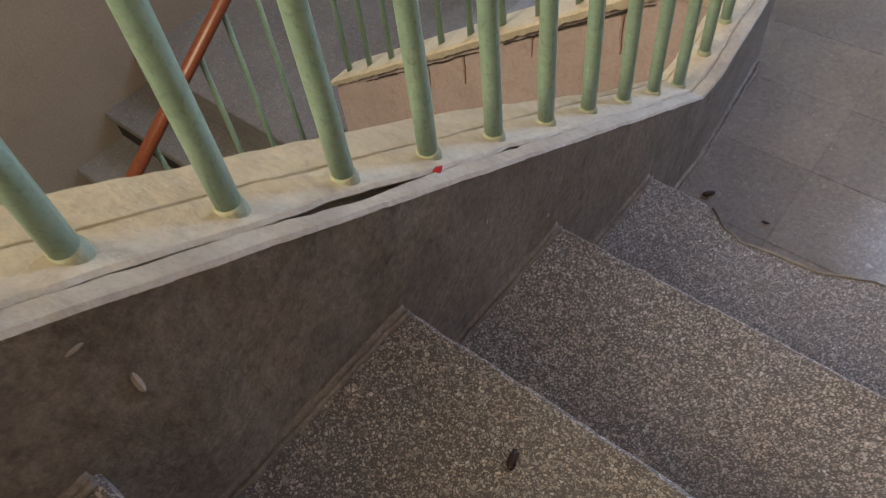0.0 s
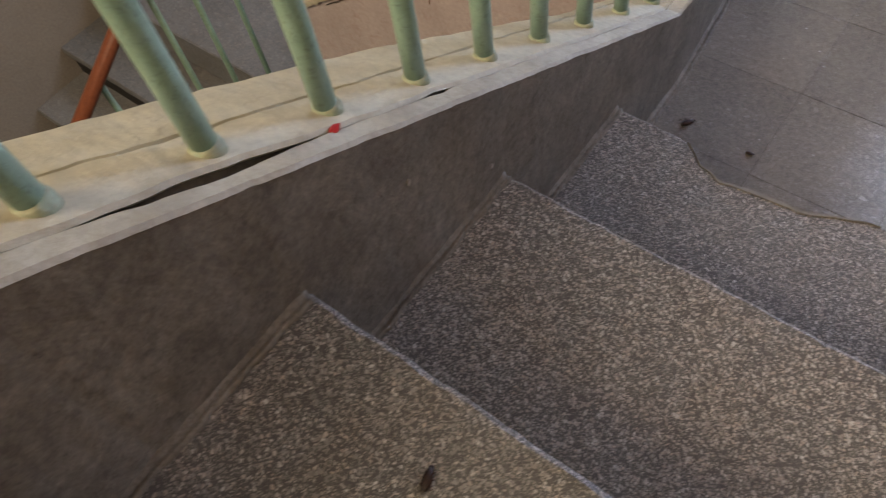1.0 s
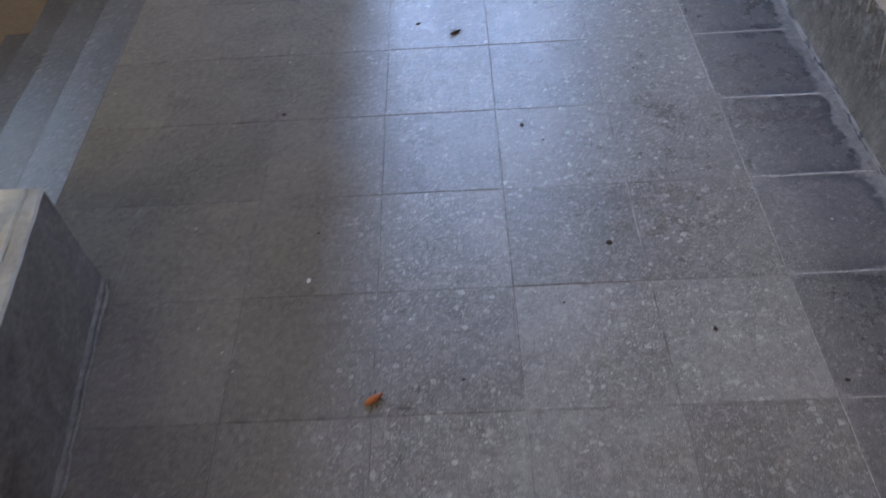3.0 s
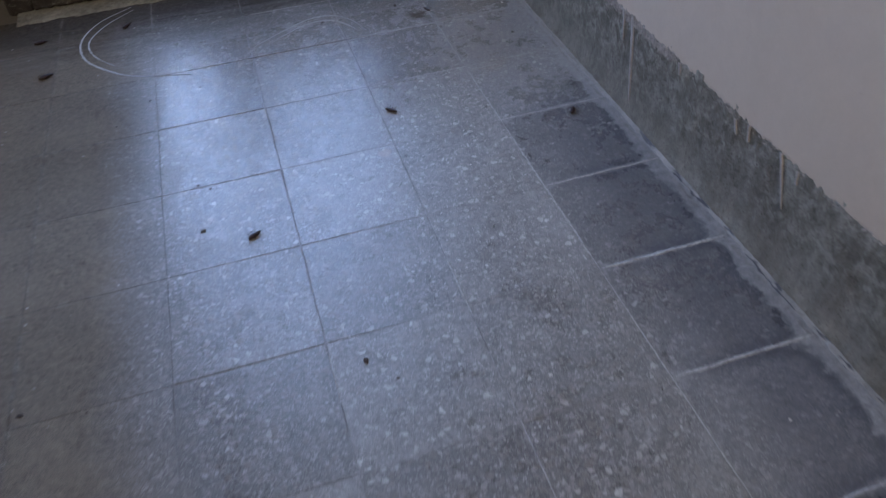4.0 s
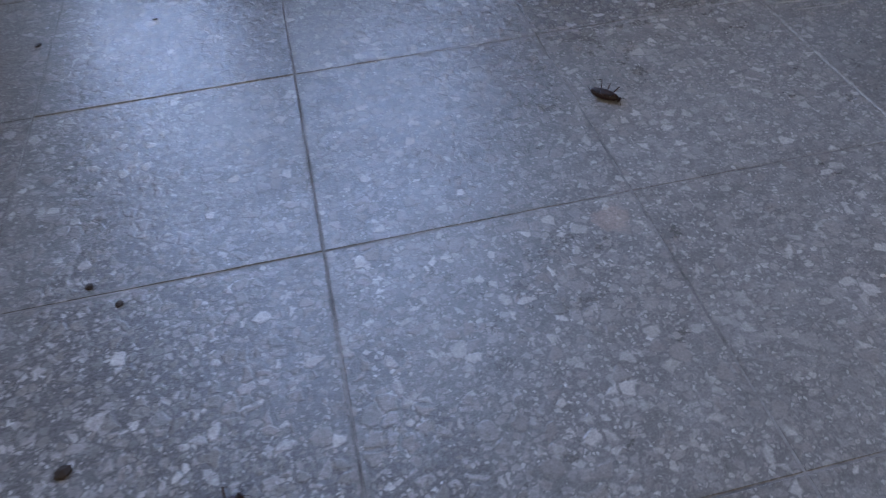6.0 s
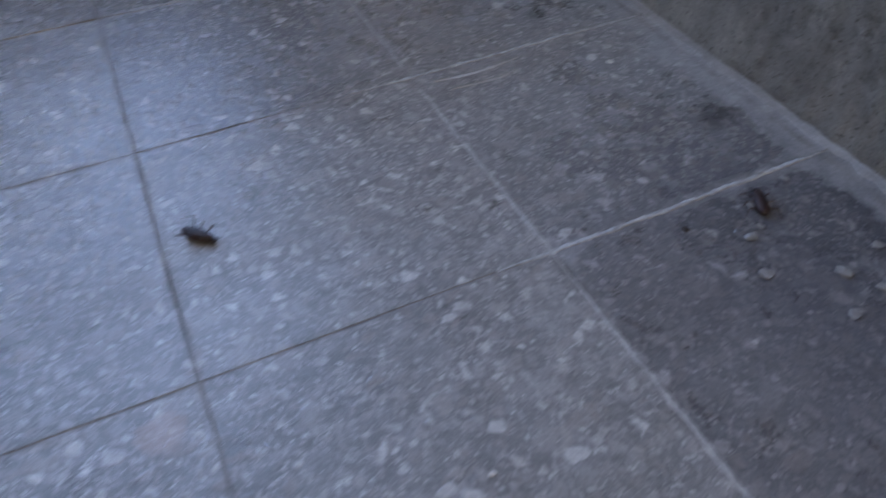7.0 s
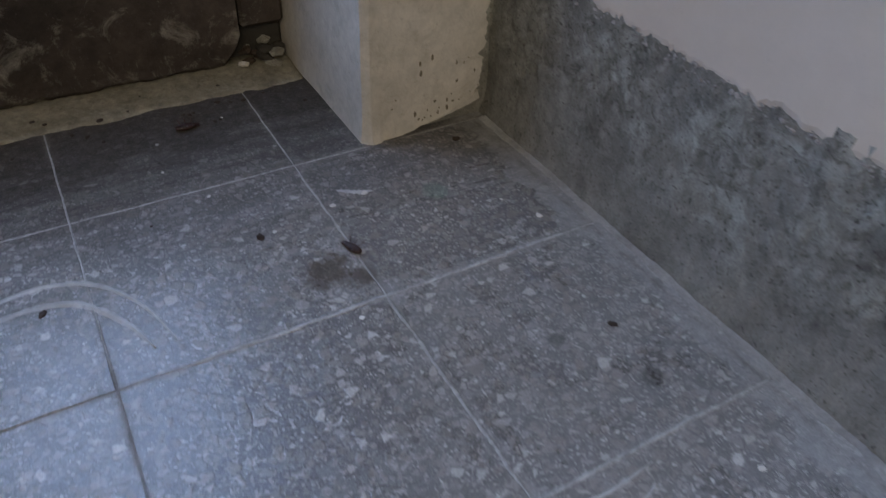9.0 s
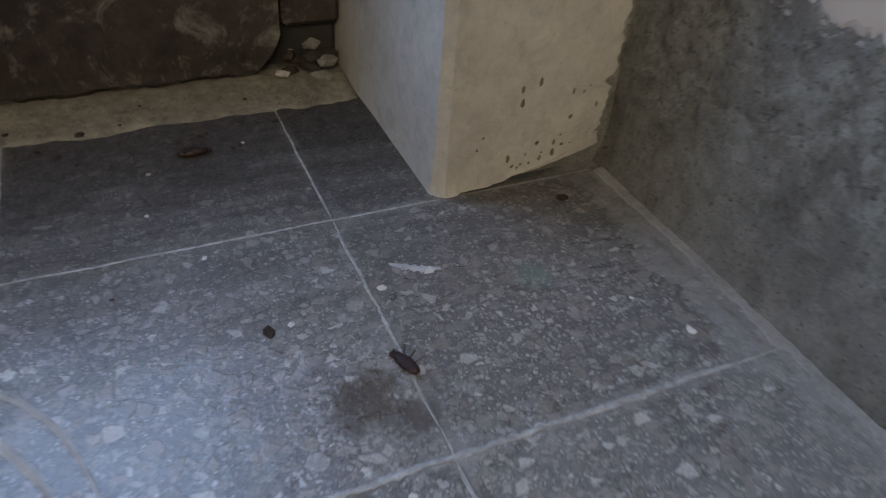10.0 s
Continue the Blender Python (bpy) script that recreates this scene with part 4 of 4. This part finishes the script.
# ---- things lying on the floor ----


def roach(x, y, z, heading, length=0.03, on_back=False, shellmat=None, legs=True, label="dead dark brown cockroach lying on the floor"):
    r = tagged(new("cockroach"), label, "insect", "dead insects")
    r.matrix_world = pose(x, y, z, 0, 0, heading)
    L, W, H = length, length * 0.46, length * 0.28
    body = shellmat or ROACH
    rings = []
    for i in range(11):
        k = i / 10
        w = W / 2 * max(0.06, math.sin(math.pi * (0.06 + 0.88 * k)) ** 0.6) * (1.0 - 0.12 * k)
        h = H / 2 * max(0.1, math.sin(math.pi * (0.05 + 0.9 * k)) ** 0.5)
        ridge = 0.09 * H * (i % 2)
        rings.append([(L * (k - 0.5), w * math.cos(a), H * 0.5 + (h + ridge) * math.sin(a)) for a in [2 * math.pi * j / 10 for j in range(10)]])
    smooth(part("abdomen", loft(rings), body, r))
    hd = [[(L * (0.5 + 0.1 * k), W * 0.26 * math.sin(math.pi * (0.15 + 0.75 * k)) * math.cos(a), H * 0.42 + H * 0.3 * math.sin(math.pi * (0.15 + 0.75 * k)) * math.sin(a)) for a in [2 * math.pi * j / 8 for j in range(8)]] for k in (0, 0.33, 0.66, 1)]
    smooth(part("head", loft(hd), body, r))
    if legs:
        up = 1.0 if on_back else 0.15
        for s in (-1, 1):
            for j, fx in enumerate((0.25, 0.02, -0.2)):
                a = (L * fx, s * W * 0.3, H * (0.7 if on_back else 0.35))
                b = (L * (fx + 0.12 - 0.12 * j), s * W * (0.7 + 0.1 * j), H * (0.55 + 0.8 * up))
                c = (L * (fx + 0.2 - 0.28 * j), s * W * (0.45 if on_back else 1.1), H * (0.1 + 1.3 * up) if on_back else 0.0004)
                part("leg", tube([a, b, c], [L * 0.026, L * 0.02, L * 0.009], 5), ROACH_LEG, r)
        for s in (-1, 1):
            part("antenna", tube([(L * 0.58, s * W * 0.08, H * 0.4), (L * 0.66, s * W * 0.3, H * 0.4), (L * 0.74, s * W * 0.5, 0.0006)], [L * 0.01, L * 0.008, L * 0.004], 4), ROACH_LEG, r)
    return r


roach(-0.179, 0.101, 0, -48, 0.0215, True)
roach(0.131, -0.022, 0, 62, 0.0205, False, label="dead reddish brown cockroach lying beside the skirting")
roach(-0.001, 0.462, 0, 112, 0.019, True, label="dead dark cockroach curled on a tile joint")
roach(-0.465, -0.154, 0, 35, 0.021, True)
roach(-0.93, -1.156, 0, 55, 0.022, False)
roach(-0.817, -1.162, 0, 10, 0.013, False, legs=False)
roach(-0.599, -0.976, 0, 35, 0.025, False, ORANGE, label="dead orange-brown cockroach lying on the tiles")
roach(-0.655, 0.652, 0, 60, 0.022, True)
roach(-0.84, 0.647, 0, 10, 0.024, True)
roach(-0.817, 0.485, 0, 25, 0.026, False)
roach(-0.073, 0.709, 0, 0, 0.022, True, label="dead dark cockroach lying before the threshold")
roach(-0.813, -1.938, RISE * 3, 110, 0.017, True, label="dead dark cockroach curled up on a terrazzo step")


def crumb(x, y, z, size, material, seed, label, category, flat=0.4, group="crumbs on the floor"):
    bm = bmesh.new()
    bmesh.ops.create_icosphere(bm, subdivisions=1, radius=size / 2)
    for v in bm.verts:
        k = 1 + 0.5 * nz(v.co.x * 300 + seed, v.co.y * 300, v.co.z * 300)
        v.co = Vector((v.co.x * k * (1.3 + 0.5 * nz(seed * 3.1)), v.co.y * k, max(-size * 0.12, v.co.z * k * flat)))
    bmesh.ops.rotate(bm, verts=bm.verts[:], cent=(0, 0, 0), matrix=Matrix.Rotation(seed * 1.7, 3, "Z"))
    ob = tagged(mesh_ob("crumb", bm, material), label, category, group)
    ob.location = (x, y, z + size * 0.1)
    return ob


DARK = ((-0.247, -0.725, 0.009), (-0.128, -0.888, 0.007), (0.164, 0.573, 0.009), (-0.063, 0.511, 0.007), (-0.54, -0.113, 0.008), (-0.539, 0.008, 0.005), (-0.521, -0.01, 0.005), (0.139, 0.294, 0.006), (-0.234, 0.497, 0.006), (-0.787, -0.383, 0.008), (-0.356, -0.446, 0.008), (0.019, -0.975, 0.006))
for i, (x, y, s) in enumerate(DARK):
    crumb(x, y, 0, s, SOOT, i, "small dark crumb of dirt on the tiles", "crumb")
LIGHT = ((-0.14, -0.546, 0.008), (-0.085, 0.587, 0.005), (0.008, 0.525, 0.008), (0.166, 0.43, 0.009), (0.142, 0.151, 0.008), (-0.704, -0.772, 0.01), (-0.027, 0.387, 0.006), (-0.113, 0.642, 0.005), (0.041, 0.53, 0.009), (0.149, 0.466, 0.004), (-0.05, 0.513, 0.006))
for i, (x, y, s) in enumerate(LIGHT):
    crumb(x, y, 0, s * 0.7, PALE, i + 20, "small white flake of paint on the tiles", "paint flake", 0.2)
for i in range(16):
    crumb(0.024 + 0.045 * random.random(), FAR_Y - 0.012 + 0.05 * random.random(), 0.002 + 0.018 * random.random(), 0.010 + 0.01 * random.random(), (SOOT, SKIRT, CRUMB)[i % 3], i + 40,
          "crumbled rotten wood and mortar under the door", "rubble", 0.8, "rubble at the door foot")
crumb(0.018, FAR_Y - 0.006, 0.008, 0.011, PALE, 70, "white chip of paint at the rotten door foot", "paint flake", 0.8)
for i in range(24):
    u, v = random.random(), random.random()
    crumb(-0.75 + 0.95 * u, -1.1 + 1.85 * v, 0.0002, 0.0022 + 0.0035 * random.random() ** 2, SOOT if i % 3 else PALE, i + 90, "tiny speck of dirt on the tiles", "crumb")
for i in range(22):
    u, v = random.random(), random.random()
    crumb(0.09 + 0.105 * u, -0.115 + 0.12 * v, 0.0003, 0.002 + 0.0075 * random.random() ** 2, CEMENT_CHIP, i + 210, "flat flake of pale cement on the damp tile", "cement flake", 0.16, "cement flakes by the wall")
for i in range(26):
    crumb(-0.3 + 0.33 * random.random(), 0.70 + 0.1 * random.random(), 0.003, 0.003 + 0.004 * random.random() ** 2, SOOT, i + 150, "tiny dark crumb on the threshold", "crumb")
CHIPPED = plaster("chipped_paint", (0.2, 0.168, 0.128), (0.13, 0.108, 0.08), (0.08, 0.065, 0.05), 0.5, 0.85)
pier_ob = bpy.data.objects["door_pier"]
for i in range(34):
    u = random.random()
    bm = bmesh.new()
    bmesh.ops.create_icosphere(bm, subdivisions=1, radius=0.0007 + 0.0012 * random.random() ** 2)
    for v in bm.verts:
        k = 1 + 0.6 * nz(v.co.x * 500 + i, v.co.z * 500)
        v.co = Vector((v.co.x * k, v.co.y * 0.12, v.co.z * k * (1.0 + 1.2 * (i % 3 == 0))))
    chip = part("paint_chip", bm, CHIPPED, pier_ob, "dark bare spot where the paint has chipped")
    chip.location = (0.085 + 0.12 * u, 0.6022, 0.006 + 0.032 * u ** 2 + 0.07 * random.random() ** 3)
crumb(-1.009, -1.781, top_z(-1.781), 0.010, RED, 3, "small red scrap on the cream parapet top", "scrap", 0.5)


def scuff(points, width, seed):
    """A chalky scratch on the tiles along a bow of points."""
    pts = [Vector((x, y, 0)) for x, y in points]
    fine = []
    for i in range(len(pts) - 1):
        p0, p1, p2, p3 = pts[max(i - 1, 0)], pts[i], pts[i + 1], pts[min(i + 2, len(pts) - 1)]
        for k in range(12):
            s = k / 12
            fine.append(0.5 * (2 * p1 + (p2 - p0) * s + (2 * p0 - 5 * p1 + 4 * p2 - p3) * s * s + (3 * p1 - p0 - 3 * p2 + p3) * s ** 3))
    rws = []
    for i, p in enumerate(fine):
        d = (fine[min(i + 1, len(fine) - 1)] - fine[max(i - 1, 0)]).normalized()
        side = Vector((-d.y, d.x, 0))
        w = width * (0.25 + 0.75 * math.sin(math.pi * i / (len(fine) - 1))) * (1 + 0.7 * nz(i * 0.6, seed))
        rws.append([p + side * w + Vector((0, 0, 0.0002)), p + Vector((0, 0, 0.0009)), p - side * w + Vector((0, 0, 0.0002)), p - Vector((0, 0, 0.001))])
    return tagged(mesh_ob("scuff_mark", loft(rws), SCUFF), "pale curved scrape mark worn into the tiles", "scrape mark", "scrape marks")


SCUFF = plaster("chalky_scrape", (0.46, 0.46, 0.46), (0.34, 0.34, 0.34), (0.2, 0.2, 0.2), 0.6, 0.8, 0.001, 40)
scuff(((-0.645, 0.752), (-0.715, 0.70), (-0.752, 0.62), (-0.740, 0.53), (-0.686, 0.457), (-0.63, 0.416), (-0.524, 0.381)), 0.0024, 1)
scuff(((-0.64, 0.735), (-0.70, 0.68), (-0.735, 0.61), (-0.722, 0.54), (-0.676, 0.475)), 0.0018, 2)
scuff(((-0.40, 0.440), (-0.33, 0.487), (-0.258, 0.525), (-0.205, 0.520), (-0.170, 0.480), (-0.152, 0.425)), 0.0026, 3)
scuff(((-0.34, 0.46), (-0.27, 0.502), (-0.215, 0.500), (-0.183, 0.462), (-0.168, 0.425)), 0.0032, 4)
scuff(((0.012, 0.187), (0.045, 0.184), (0.085, 0.188)), 0.0014, 5)
scuff(((0.02, 0.172), (0.06, 0.170), (0.075, 0.176)), 0.001, 6)
scuff(((0.02, 0.545), (0.035, 0.535), (0.05, 0.53)), 0.003, 7)

# ---- floor tiles ----
COLS = [-1.148, -1.0, -0.8, -0.6, -0.4, -0.2, 0.0, 0.2145]
ROWS = [-1.335, -1.2, -1.0, -0.8, -0.6, -0.4, -0.2, 0.0, 0.2, 0.4, 0.6, 0.78]


def tile_mesh(w, d, seed, gap):
    g, top = gap, 0.0
    n = 10
    ring = []
    for (ax, ay), (bx, by) in (((-1, -1), (1, -1)), ((1, -1), (1, 1)), ((1, 1), (-1, 1)), ((-1, 1), (-1, -1))):
        for i in range(n):
            k = i / n
            ring.append((ax + (bx - ax) * k, ay + (by - ay) * k))

    def level(inset, z, s):
        out = []
        for i, (u, v) in enumerate(ring):
            j = min(gap * 0.8, 0.0007) * nz(i * 0.8, seed, s)
            out.append((u * (w / 2 - g - inset + j), v * (d / 2 - g - inset + j), z))
        return out
    bm = loft([level(0, -0.015, 1), level(0.0, top - 0.0009, 1), level(min(0.0008, gap), top, 2)])
    me = bpy.data.meshes.new("tile")
    bm.to_mesh(me)
    bm.free()
    return me


made = {}
for ci in range(len(COLS) - 1):
    for ri in range(len(ROWS) - 1):
        w, d = COLS[ci + 1] - COLS[ci], ROWS[ri + 1] - ROWS[ri]
        key = (round(w, 3), round(d, 3), (ci * 5 + ri * 3) % 4, ci < 3)
        if key not in made:
            me = tile_mesh(w, d, key[2], 0.0003 if ci < 3 else 0.0005)
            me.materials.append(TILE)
            made[key] = me
        ob = new("tile", made[key])
        ob.parent = floor
        ob.location = ((COLS[ci] + COLS[ci + 1]) / 2, (ROWS[ri] + ROWS[ri + 1]) / 2, 0.0004 * nz(ci * 2.3, ri * 1.7))
        ob.rotation_euler = (0.0035 * nz(ci * 1.3 + 0.4, ri * 1.7, 1), 0.0035 * nz(ci * 1.3 + 0.4, ri * 1.7, 2), 0)


def joint_ribbon(a, c, half, seed, wander=0.0012):
    """Cement left proud in a joint; its edges are ragged and it thins out at its ends."""
    a, c = Vector((*a, 0.0)), Vector((*c, 0.0))
    d = c - a
    side = Vector((-d.y, d.x, 0)).normalized()
    n = max(12, int(d.length / 0.0018))
    rws = []
    for i in range(n + 1):
        k = i / n
        p = a + d * k + side * wander * nz(k * d.length * 30, seed)
        s = k * d.length
        ends = min(1.0, k * 8, (1 - k) * 8) * 0.75 + 0.25
        wl = half * ends * (1 + 0.6 * nz(s * 60, seed, 1) + 0.9 * nz(s * 260, seed, 2))
        wr = half * ends * (1 + 0.6 * nz(s * 60, seed, 3) + 0.9 * nz(s * 260, seed, 4))
        h = 0.00035 + 0.0002 * nz(s * 90, seed, 5)
        rws.append([p + side * wl + Vector((0, 0, 0.00005)), p + side * wl * 0.5 + Vector((0, 0, h)), p - side * wr * 0.5 + Vector((0, 0, h)), p - side * wr + Vector((0, 0, 0.00005)), p - Vector((0, 0, 0.0008))])
    ob = part("joint_cement", loft(rws), JOINT, floor, "pale cement in the tile joint")
    return smooth(ob)


for k, (ya, yb, half) in enumerate(((-1.19, -0.8, 0.0009), (-0.8, -0.4, 0.0011), (-0.4, -0.02, 0.0017), (-0.02, 0.2, 0.0016), (0.2, 0.42, 0.0012), (0.42, 0.6, 0.0011), (0.6, 0.74, 0.0009))):
    joint_ribbon((0, ya), (0, yb), half, k)
for k, (yy, xa, xb, half) in enumerate(((-1.0, 0, 0.2, 0.0012), (-0.8, 0, 0.2, 0.0018), (-0.6, 0, 0.205, 0.0024), (-0.4, 0, 0.205, 0.0026), (-0.2, 0, 0.205, 0.0019), (0.0, -0.035, 0.205, 0.0018), (0.2, -0.05, 0.205, 0.0016),
                                        (0.4, -0.17, 0.205, 0.0020), (0.6, -0.2, 0.075, 0.0009), (0.6, -0.38, -0.2, 0.0012), (-1.2, -0.52, -0.2, 0.0032), (-1.2, -0.2, 0.21, 0.004))):
    joint_ribbon((xa, yy), (xb, yy), half, k + 10)
for k, (xx, ya, yb, half) in enumerate(((-0.2, 0.42, 0.75, 0.0008), (-0.2, -0.42, -0.3, 0.0014), (-0.4, -0.5, -0.42, 0.0013), (-0.2, -0.75, -0.55, 0.001))):
    joint_ribbon((xx, ya), (xx, yb), half, k + 30, 0.0006)
